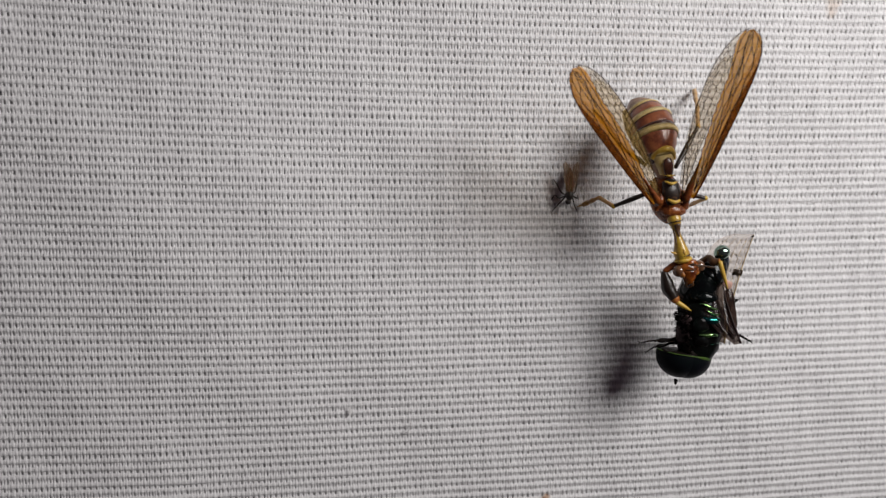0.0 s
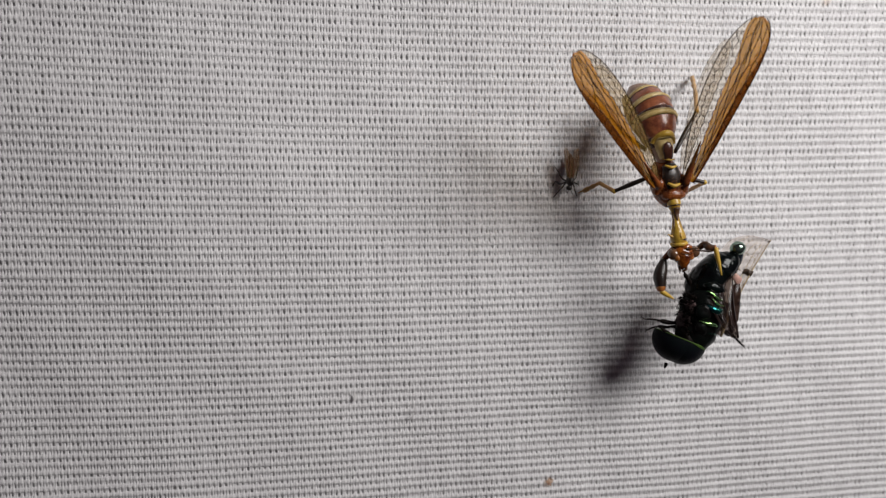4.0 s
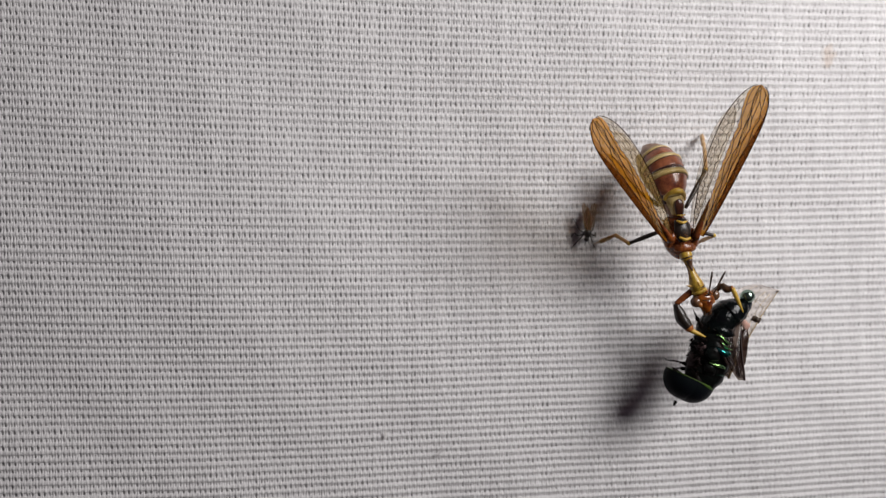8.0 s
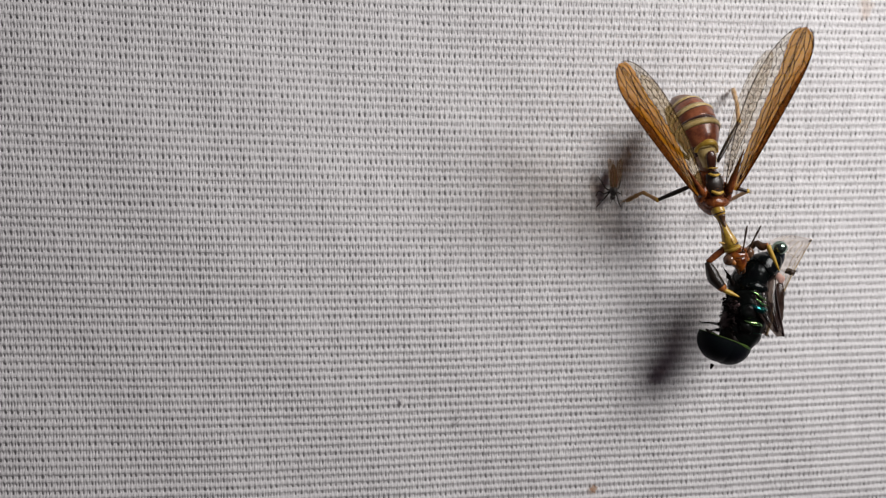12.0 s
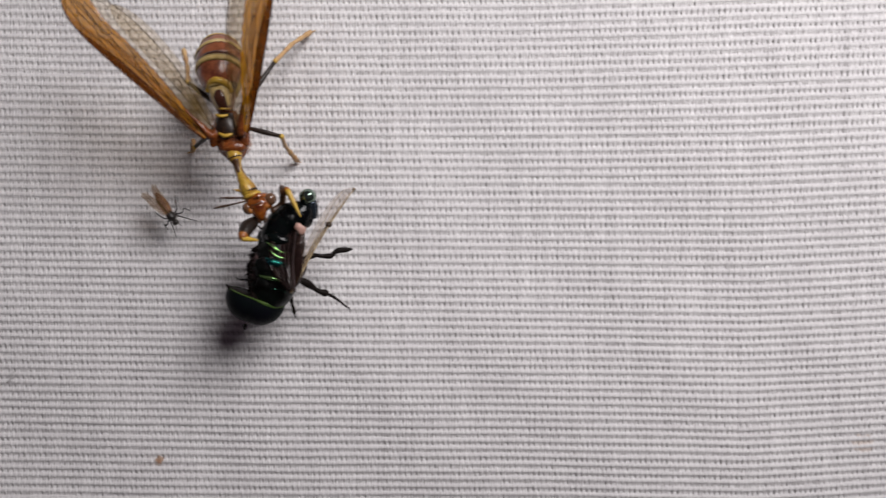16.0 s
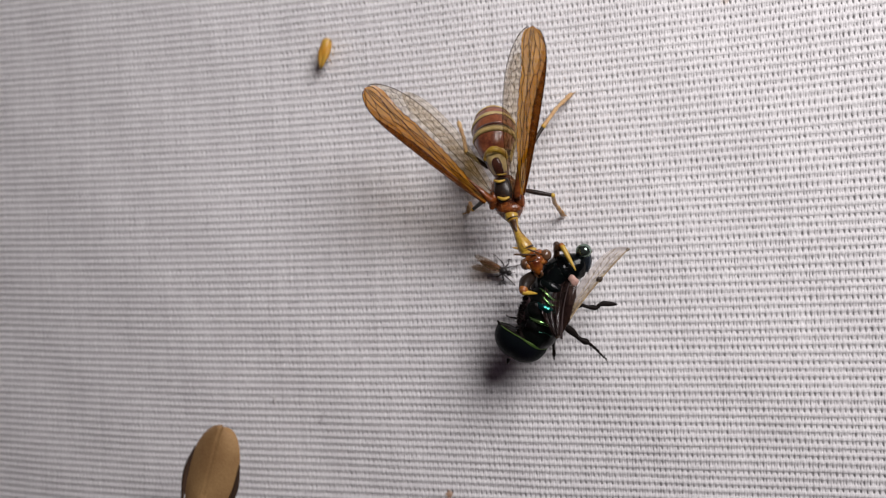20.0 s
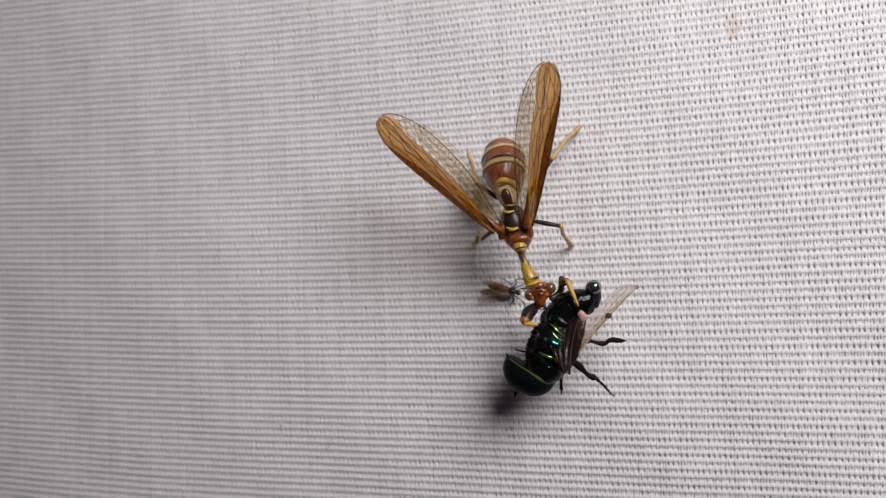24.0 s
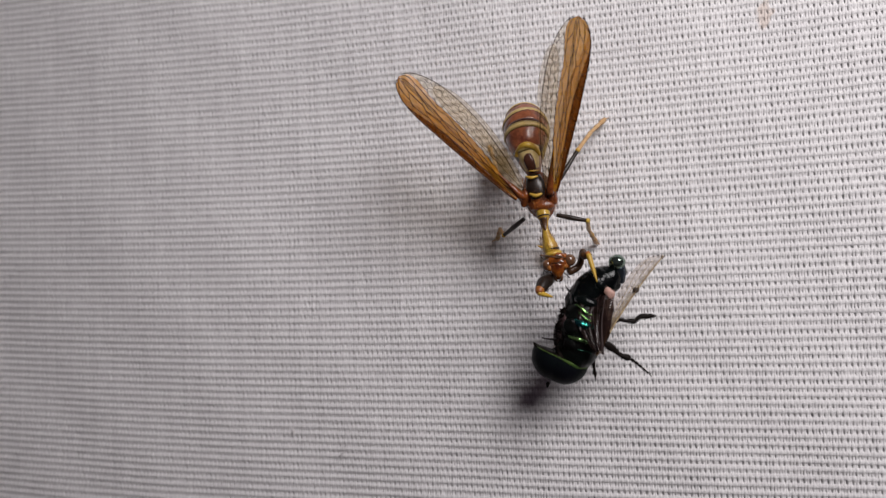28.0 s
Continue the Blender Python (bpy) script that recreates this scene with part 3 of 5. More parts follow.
LEFT_WING = wing("amber forewing with dark leading edge", (30.95, -8.75, -2.3), (21.5, -13.5, 8.45), (0.67, 0.22, 0.72), 1.75, 1.95, mantid, True, 1)
RIGHT_WING = wing("amber forewing with dark leading edge", (33.75, -9.0, -2.0), (36.4, -15.2, 11.45), (-0.97, 0.24, 0.07), 1.80, 1.85, mantid, True, 2)
wing("clear hindwing under the forewing", (31.1, -8.3, -1.3), (23.9, -11.6, 7.6), (0.67, 0.22, 0.72), 0.8, 1.05, mantid, False, 3)
wing("clear hindwing under the forewing", (33.5, -8.5, -0.9), (34.9, -13.3, 9.8), (-0.97, 0.24, 0.07), 0.8, 0.95, mantid, False, 4)

for root, tip, nm in (((31.2, -8.6, -2.5), (29.2, -9.8, -0.3), "wing_root"), ((33.6, -8.8, -2.3), (34.25, -10.3, 1.5), "wing_root")):
    R, T = vec(root), vec(tip)
    part(nm, limb((*R, 0.40), (*R.lerp(T, 0.35), 0.27), (*R.lerp(T, 0.7), 0.14), (*T, 0.04), n=12, side=(0, 1, 0), flat=1.0, wobble=0.25), RUST, mantid, "red-brown ribbed wing root")


# walking legs
def leg(hip, knee, ankle, foot, toe, parent, thick=0.2, colours=(PITCH, YELLOW, TAN, TAN)):
    def between(a, b, f):
        return tuple(a[i] + (b[i] - a[i]) * f for i in range(3))
    l = part("leg", limb((*hip, thick * 0.75), (*between(hip, knee, 0.45), thick), (*between(hip, knee, 0.85), thick * 0.75), (*knee, thick * 0.85), n=10), colours[0], parent, "dark walking leg with yellow shin")
    part("knee", blob(knee, thick * 0.95, thick * 0.95, thick * 0.95, u=12, v=8), colours[1], l, "yellow knee")
    part("shin", limb((*knee, thick * 0.9), (*between(knee, ankle, 0.5), thick * 0.78), (*ankle, thick * 0.9), n=8), colours[3], l, "yellowish tan shin")
    part("tarsus", limb((*ankle, thick * 0.7), (*between(ankle, foot, 0.33), thick * 0.75), (*between(ankle, foot, 0.40), thick * 1.0), (*between(ankle, foot, 0.66), thick * 0.75), (*between(ankle, foot, 0.74), thick * 1.05), (*foot, thick * 0.95), n=8, k=3), colours[2], l, "tan jointed tarsus")
    for s in (-1, 1):
        part("claw", limb((*foot, thick * 0.3), (toe[0] + s * 0.12, toe[1], toe[2] + s * 0.08, thick * 0.12), n=6), colours[2], l)
    return l


HIND = (PITCH, YELLOW, PALE_TAN, PALE_TAN)
LEGS = [
    leg((33.9, -6.8, -1.5), (36.65, -6.7, -2.15), (36.55, -4.5, -2.75), (36.95, -0.55, -3.75), (37.2, -0.35, -4.0), mantid, 0.24),
    leg((33.5, -6.9, 0.6), (35.95, -6.2, 4.4), (37.0, -3.9, 6.4), (38.2, -0.9, 8.2), (38.5, -0.4, 8.4), mantid, 0.24, HIND),
    leg((30.9, -6.8, -1.7), (28.6, -4.7, -2.95), (27.9, -2.8, -2.2), (27.2, -0.5, -2.95), (26.7, -0.35, -3.1), mantid, 0.24),
    leg((30.7, -6.9, 0.8), (28.5, -6.4, 2.45), (27.9, -4.6, 4.2), (27.15, -3.2, 5.9), (27.0, -3.0, 6.1), mantid, 0.24, HIND),
]

# neck, head and catching legs turn together on the front of the thorax
PIVOT = (32.85, -8.1, -3.7)
neck = part("pronotum", limb((32.8, -8.05, -3.6, 0.60), (32.95, -8.25, -4.05, 0.62), (33.05, -8.32, -4.40, 0.50), (33.15, -8.4, -4.8, 0.34), (33.35, -8.5, -5.4, 0.32), (33.6, -8.6, -6.1, 0.48), (33.9, -8.6, -6.85, 0.70), (34.08, -8.55, -7.3, 0.66), n=18, wobble=0.04), NECK_YELLOW, mantid, "long yellow waisted neck")
part("neck_collar", hoop((34.02, -8.57, -7.05), (0.3, 0, -1), 0.68, 0.06), PITCH, neck, "dark collar line")
part("neck_collar", hoop((33.0, -8.3, -4.2), (0.3, -0.2, -1), 0.55, 0.05), PITCH, neck, "dark collar line")
part("neck_patch", limb((33.06, -8.76, -4.38, 0.34), (33.18, -8.70, -4.80, 0.25), (33.36, -8.84, -5.45, 0.08), n=8, side=(1, 0, 0), flat=0.5), UMBER, neck, "dark neck patch")
for side_x in (-1, 1):
    part("neck_streak", limb((33.1 + side_x * 0.28, -8.5, -4.8, 0.05), (33.35 + side_x * 0.30, -8.66, -5.4, 0.07), (33.65 + side_x * 0.46, -8.85, -6.2, 0.05), n=7), UMBER, neck, "dark side streak")
part("neck_saddle", limb((33.72, -9.06, -6.35, 0.08), (33.85, -9.24, -6.75, 0.12), (33.95, -9.26, -7.0, 0.06), n=8), OCHRE, neck, "ochre saddle mark")
part("neck_collar", hoop((34.2, -8.52, -7.45), (0.35, 0, -1), 0.66, 0.16), YELLOW, neck, "yellow fold before the head")
part("neck_spike", limb((33.6, -8.75, -7.05, 0.16), (33.1, -8.8, -6.95, 0.10), (32.75, -8.8, -6.85, 0.02), n=8), OCHRE, neck, "short ochre shoulder spike")
HEAD_AT = (34.75, -8.5, -8.2)
head = part("head", blob(HEAD_AT, 1.08, 0.92, 0.92, rot=(0, -18, 0), wobble=0.18), HEAD_RUST, mantid, "rust-red triangular head")
part("face", limb((34.75, -8.80, -8.35, 0.74), (34.85, -8.80, -9.0, 0.56), (34.9, -8.5, -9.55, 0.26), n=14, wobble=0.1), HEAD_RUST, head, "rust-red face and mouthparts")
part("crown", limb((34.25, -8.95, -7.85, 0.24), (34.7, -9.05, -7.62, 0.32), (35.15, -8.95, -7.55, 0.24), n=10), HEAD_RUST, head, "orange crown")
part("brow", limb((34.25, -9.28, -8.28, 0.03), (34.75, -9.48, -8.25, 0.06), (35.2, -9.28, -8.02, 0.03), n=6), UMBER, head, "dark cross line")
for c in ((33.85, -8.65, -8.5), (35.75, -8.65, -7.85)):
    part("eye", blob(c, 0.52, 0.55, 0.54, u=20, v=14), EYE_BROWN, head, "brown bulging eye")
for s in (-1, 1):
    part("mandible", limb((34.9 + s * 0.28, -8.9, -9.25, 0.16), (34.95 + s * 0.30, -8.85, -9.6, 0.13), (34.95 + s * 0.06, -8.7, -9.85, 0.05), n=8), UMBER, head, "dark mandible")
    part("cheek", blob((34.75 + s * 0.62, -9.0, -8.55 + s * 0.16), 0.26, 0.24, 0.34, u=12, v=8, wobble=0.3), ORANGE, head, "orange cheek")
for k in range(3):
    part("ocellus", blob((34.62 + 0.16 * k, -9.42, -7.75 + 0.09 * (k == 1)), 0.08, 0.08, 0.08, u=8, v=6), PITCH, head, "tiny black simple eye")
part("face_line", limb((34.8, -9.32, -8.45, 0.05), (34.85, -9.28, -9.0, 0.08), (34.9, -9.0, -9.4, 0.04), n=6), UMBER, head, "dark face line")
ANTENNAE = []
for base, tip in (((34.95, -9.1, -7.75), (33.7, -12.0, -5.3)), ((35.4, -9.1, -7.75), (35.0, -12.0, -5.3))):
    mid = tuple((base[i] + tip[i]) / 2 for i in range(3))
    ANTENNAE.append((part("antenna", limb((*base, 0.055), (*mid, 0.075), (*[mid[i] * 0.4 + tip[i] * 0.6 for i in range(3)], 0.10), (*tip, 0.06), n=7), UMBER, head, "dark thread antenna"), base))


def catcher(coxa, arm, elbow, swell, knee, hook, parent, label, thigh, width, end):
    def lerp(a, b, f):
        return tuple(a[i] + (b[i] - a[i]) * f for i in range(3))
    a = part("catching_leg", limb((*coxa, 0.34), (*arm, 0.31), (*elbow, 0.27), n=10, wobble=0.1), end, parent, label)
    part("thigh", limb((*elbow, 0.28), (*lerp(elbow, swell, 0.5), width * 0.85), (*swell, width), (*lerp(swell, knee, 0.6), width * 0.8), (*knee, 0.26), n=14, wobble=0.1), thigh, a, "swollen thigh")
    part("thigh_band", limb((*lerp(swell, knee, 0.74), width * 0.76), (*lerp(swell, knee, 0.9), width * 0.60), (*knee, 0.30), n=12, wobble=0.1), ORANGE, a, "orange thigh end")
    part("hook", limb((*knee, 0.25), (*lerp(knee, hook, 0.5), 0.20), (*hook, 0.06), n=8), YELLOW, a, "yellow hooked shin")
    bm = bmesh.new()
    hairs(bm, [(Vector(lerp(elbow, knee, 0.3 + 0.05 * i)) + Vector((0.3, -0.2, 0)), (0.8, -0.2, -0.4)) for i in range(12)], 0.3, 0.04, 9)
    part("spines", bm, UMBER, a, "short dark spines", kind="stuff")
    return a


ELBOW_ROOT = (33.6, -8.2, -7.5)
catch_a = catcher(ELBOW_ROOT, (32.88, -8.05, -8.12), (32.15, -7.9, -8.75), (32.7, -8.1, -10.2), (33.5, -8.5, -11.3), (34.75, -8.95, -11.9), mantid, "folded brown catching leg", PITCH, 0.60, RUST)
ELBOW, KNEE = (32.15, -7.9, -8.75), (33.5, -8.5, -11.3)
catch_b = catcher((34.95, -7.7, -8.3), (36.0, -7.3, -8.0), (36.75, -8.3, -6.95), (37.0, -8.8, -7.3), (37.35, -9.2, -7.2), (38.35, -9.5, -9.5), mantid, "folded ochre catching leg", UMBER, 0.38, UMBER)
ELBOW_B = (36.75, -8.3, -6.95)
FORE = [neck, head]


# ---- the metallic fly in its grip ----
FLY_AT = (36.4, -6.8, -12.55)
fly = thing("hover_fly", FLY_AT, "dark metallic green fly held upside down by the mantidfly", "insect")
BACK = Vector((0.62, 0, 0.78))  # from head to tail
HEAD_C = Vector((33.3, -6.7, -14.85))


def half_ball(c, x, y, z, rot, cut, normal, **kw):
    bm = blob(c, x, y, z, rot=rot, **kw)
    geom = bm.verts[:] + bm.edges[:] + bm.faces[:]
    r = bmesh.ops.bisect_plane(bm, geom=geom, plane_co=cut, plane_no=normal, clear_outer=True)
    edges = [e for e in r["geom_cut"] if isinstance(e, bmesh.types.BMEdge)]
    bmesh.ops.holes_fill(bm, edges=edges)
    return bm


AXIS = Vector((0.57, 0, 0.82))
WIDE = Vector((0.82, 0, -0.57))
fly_head = part("head", half_ball(HEAD_C, 2.2, 1.85, 1.0, (0, 34.8, 0), HEAD_C + AXIS * 0.4, AXIS, u=24, v=16), BRISTLE, fly, "flat black hind face")
part("occiput", limb((33.6, -6.9, -14.75, 1.55), (34.2, -6.95, -14.65, 1.5), (34.8, -7.0, -14.3, 1.5), n=24, wobble=0.12), BRISTLE, fly, "black neck fold")
for s in (-1, 1):
    part("eye", half_ball(HEAD_C + WIDE * 0.40 * s, 2.2, 2.0, 2.1, (0, 34.8, 0), HEAD_C + AXIS * 0.30, AXIS, u=32, v=22), FLY_EYE, fly_head, "dark green-black compound eye")
bm = bmesh.new()
rim = []
for i in range(64):
    s = 2 * math.pi * i / 64
    q = 2.58 * math.cos(s)
    e = WIDE * q + Vector((0, 1, 0)) * math.copysign(2.0 * math.sqrt(max(0, 1 - (max(0, abs(q) - 0.40) / 2.2) ** 2)), math.sin(s))
    wide = 0.006 + 0.10 * math.exp(-((s - 5.45) / 0.5) ** 2)
    rim.append([bm.verts.new(HEAD_C + e * k + AXIS * h) for k, h in ((1.0, 0.30 - wide * 2.6), (1.015, 0.30 - wide), (0.995, 0.33), (0.93, 0.35))])
for i in range(64):
    for j in range(3):
        bm.faces.new((rim[i][j], rim[(i + 1) % 64][j], rim[(i + 1) % 64][j + 1], rim[i][j + 1]))
part("eye_rim", bm, FLY_RIM, fly_head, "olive-green hind rim of the eyes")
feeler = part("feeler", limb((32.3, -7.3, -13.9, 0.22), (31.9, -7.6, -13.5, 0.2), (31.6, -7.7, -13.15, 0.16), (31.4, -7.6, -12.9, 0.06), n=8, wobble=0.3), BRISTLE, fly_head, "short black feeler")
part("mouthparts", limb((31.75, -6.4, -16.75, 0.2), (31.6, -6.3, -17.05, 0.12), (31.55, -6.25, -17.2, 0.05), n=8), BRISTLE, fly_head)

part("thorax", limb((34.15, -6.8, -15.2, 1.5), (34.75, -6.9, -14.5, 1.86), (35.5, -7.0, -13.5, 2.0), (36.05, -7.1, -12.4, 2.07), (36.5, -7.1, -11.3, 1.92), (36.85, -7.1, -10.6, 1.55), n=32, k=6, wobble=0.10), JET_DULL, fly, "black-green glossy thorax")


def ridge(c, r, a0, a1, thick, tilt, lump=0.25, seed=1):
    """A tapered raised fold on the front of the body, from angle a0 to a1 (0 faces out, + towards WIDE)."""
    rng = random.Random(seed)
    d = (BACK + Vector((0, tilt, 0))).normalized()
    u = WIDE - d * WIDE.dot(d)
    u.normalize()
    w = d.cross(u)
    if w.y > 0:
        w = -w
    pts = []
    for i in range(13):
        f = i / 12
        s = math.radians(a0 + (a1 - a0) * f)
        p = vec(c) + (u * math.sin(s) + w * math.cos(s)) * r + d * 0.12 * math.sin(f * 5 + seed)
        pts.append((*p, thick * (0.25 + math.sin(math.pi * f) ** 0.7) * (1 + rng.uniform(-lump, lump))))
    return limb(*pts, n=8, k=2)


# seams of the thorax, with the lamp's glints and reflections put in by colour
for c, r, a0, a1, th, tilt, mat, seed in (((36.55, -7.1, -11.0), 1.98, -28, 34, 0.095, 0.0, LIME, 1), ((36.35, -7.1, -11.45), 2.12, -12, 38, 0.085, 0.0, LIME, 2),
                                          ((36.0, -7.1, -12.2), 2.04, -20, 36, 0.30, 0.1, TEAL, 3), ((35.45, -7.0, -13.35), 2.06, -26, 30, 0.15, 0.0, LIME, 4), ((35.1, -7.0, -14.0), 1.9, 5, 60, 0.06, 0.0, BOTTLE, 5)):
    part("thorax_seam", ridge(c, r, a0, a1, th, tilt, 0.05, seed), mat, fly, "raised thorax seam coloured as a green lamp glint")
part("shoulder", blob((34.9, -8.6, -13.6), 0.75, 0.45, 0.8, rot=(0, 34, 0), wobble=0.2), JET_DULL, fly)
part("shoulder", blob((35.3, -8.9, -12.2), 0.8, 0.4, 0.75, rot=(0, 34, 0), wobble=0.2), JET_DULL, fly)
part("side_plate", blob((37.3, -6.6, -13.4), 0.8, 1.3, 1.3, rot=(0, 34, 0), wobble=0.2), FLY_BROWN, fly, "dull brown side plate")
part("side_plate", blob((34.15, -7.3, -12.9), 0.85, 1.0, 1.0, rot=(0, 34, 0), wobble=0.3), FLY_PLEURA, fly, "dull pinkish brown side plate")
part("side_plate", blob((34.75, -7.6, -11.7), 0.7, 0.9, 0.8, rot=(0, 34, 0), wobble=0.35), FLY_PLEURA, fly, "dull pinkish brown side plate")
tufts = bmesh.new()
rag = random.Random(31)
places = []
for i in range(230):
    f = rag.random()
    c = Vector((35.15, -7.3, -10.5)).lerp(Vector((33.95, -7.3, -13.9)), f) + Vector((rag.uniform(-0.45, 0.05) - 0.35 * math.sin(math.pi * f), rag.uniform(-1.4, 0.9), 0))
    places.append((c, (-1, rag.uniform(-0.9, 0.2), rag.uniform(-0.5, 0.6))))
hairs(tufts, places, 0.42, 0.12, 32)
part("side_tuft", tufts, BRISTLE, fly, "ragged black tufts", kind="stuff")
part("scutellum", blob((36.9, -8.4, -10.35), 1.15, 0.6, 0.6, rot=(0, 30, 0), wobble=0.12), JET_GREEN, fly, "shining black-green scutellum")
ABD = spline([(36.5, -7.0, -10.7, 1.55), (37.0, -7.1, -9.9, 1.62), (37.7, -7.2, -9.25, 1.58), (38.5, -7.3, -8.9, 1.45), (39.25, -7.4, -8.6, 1.2), (39.8, -7.5, -8.25, 0.8), (40.05, -7.5, -8.05, 0.3)], 5)
for a, b in ((0, 13), (13, 22), (22, 30)):
    seg = ABD[a:b + 1]
    part("abdomen_plate", limb(*[(q[0], q[1], q[2], q[3] * (1.01 - 0.02 * i / len(seg))) for i, q in enumerate(seg)], n=24, k=2, wobble=0.05), JET_GREEN, fly)
part("abdomen_plate", blob((39.0, -7.2, -9.15), 1.15, 1.15, 0.95, wobble=0.15), JET_GREEN, fly)
part("abdomen_plate", blob((36.3, -6.9, -9.65), 1.75, 1.3, 1.0, rot=(0, -40, 0), wobble=0.15), JET_DULL, fly)
part("abdomen_tip", blob((40.2, -7.9, -7.5), 0.74, 0.66, 0.66, u=20, v=14, wobble=0.1), KNOB, fly, "pale green mirror-like tip")
part("abdomen_side", limb((40.25, -7.6, -7.9, 0.5), (40.2, -7.3, -8.6, 0.55), (39.95, -7.1, -9.3, 0.4), n=14, wobble=0.15), BLUEBLACK, fly, "blue-grey flank")
part("calypter", blob((39.0, -8.9, -10.0), 0.5, 0.16, 0.42, rot=(10, 20, 0), wobble=0.6), PINKISH, fly, "pinkish crumpled wing scale")


def fly_wing(root, tip, side, width, parent, label, smoky=0.35, spots=True, rib=None):
    R, T, S = vec(root), vec(tip), Vector(side).normalized()
    axis = (T - R).normalized()
    S = (S - axis * S.dot(axis)).normalized()
    N = axis.cross(S)
    L = (T - R).length

    def at(u, v, lift=0.0):
        w = width * (0.25 + 0.75 * math.sin(math.pi / 2 * min(1, u / 0.55))) * (1 if u < 0.7 else math.sqrt(max(0, 1 - ((u - 0.7) / 0.3) ** 2.6)))
        return R + axis * L * u + S * (w * v + 0.25 * math.sin(math.pi * u)) + N * (0.18 * math.sin(v * 5 + u * 3) + (0.10 * math.sin(v * 19 + u * 6) * (1 - 0.5 * u) if smoky > 0.5 else 0.0) + lift)

    w_ob = part("wing", tube(bmesh.new(), [(*at(i / 10, 0), 0.11 - 0.07 * i / 10) for i in range(11)], 8, 3), rib or FLY_VEIN, parent, label)
    for u0, u1, mat, lab, nm in ((0.0, smoky, FLY_WING_BASE, "smoky brown wing base", "wing_base"), (smoky, 1.0, FLY_WING, "clear wing skin", "wing_blade")):
        bm = bmesh.new()
        nu, nv = 22, 16
        g = [[bm.verts.new(at(u0 + (u1 - u0) * i / nu, j / nv)) for j in range(nv + 1)] for i in range(nu + 1)]
        for i in range(nu):
            for j in range(nv):
                bm.faces.new((g[i][j], g[i + 1][j], g[i + 1][j + 1], g[i][j + 1]))
        part(nm, bm, mat, w_ob, lab)
    bm = bmesh.new()
    for v0, v1 in ((0.03, 0.08), (0.10, 0.22), (0.2, 0.42), (0.35, 0.62), (0.5, 0.85)) if spots else ((0.1, 0.3), (0.22, 0.5), (0.4, 0.75), (0.5, 0.62), (0.6, 0.9), (0.75, 0.97)):
        tube(bm, [(*at(0.04 + 0.9 * i / 10, v0 + (v1 - v0) * i / 10, 0.02), 0.034 - 0.016 * i / 10) for i in range(11)], 4, 1)
    for u, a, b in () if not spots else ((0.45, 0.1, 0.4), (0.62, 0.2, 0.62), (0.78, 0.1, 0.75)):
        tube(bm, [(*at(u, a, 0.02), 0.018), (*at(u + 0.04, b, 0.02), 0.018)], 4, 2)
    part("vein_net", bm, rib or FLY_VEIN, w_ob, "wing veins", kind="stuff")
    if spots:
        for u0, u1, v1 in ((0.605, 0.662, 0.2), (0.972, 0.992, 0.12)):
            bm = bmesh.new()
            for lift in (-0.13, 0.13):
                g = [[bm.verts.new(at(u0 + (u1 - u0) * i / 5 + 0.004 * math.sin(j * 2.3), -0.05 + (v1 + 0.05) * j / 5, lift * (1 - ((i - 2.5) / 2.5) ** 2 * 0.8))) for j in range(6)] for i in range(6)]
                for i in range(5):
                    for j in range(5):
                        bm.faces.new((g[i][j], g[i + 1][j], g[i + 1][j + 1], g[i][j + 1]))
            if u0 < 0.9:
                ball(bm, at(0.635, 0.03), 0.28, 0.2, 0.24, u=12, v=8, wobble=0.5)
            part("wing_spot", bm, SPOT, w_ob, "dark wing spot")
    return w_ob


FLY_WING_ROOT, FLY_WING_TIP = (36.7, -8.3, -15.05), (44.2, -6.9, -7.8)
CLEAR_WING = fly_wing(FLY_WING_ROOT, FLY_WING_TIP, (-0.62, 0.75, 0.22), 3.4, fly, "narrow clear wing with dark spots", 0.30)
fly_wing((37.4, -10.1, -15.0), (38.9, -8.5, -9.5), (-1, 0.0, 0.05), 2.1, fly, "smoky folded wing", 0.97, False, FLY_BROWN)
part("wing_fold", limb((37.2, -9.3, -14.6, 0.25), (37.95, -9.2, -13.0, 0.5), (38.6, -8.95, -11.2, 0.5), (39.2, -8.7, -10.3, 0.12), n=10, wobble=0.3, side=(1, 0, 0), flat=0.4), FLY_WING_BASE, fly, "crumpled smoky wing fold")


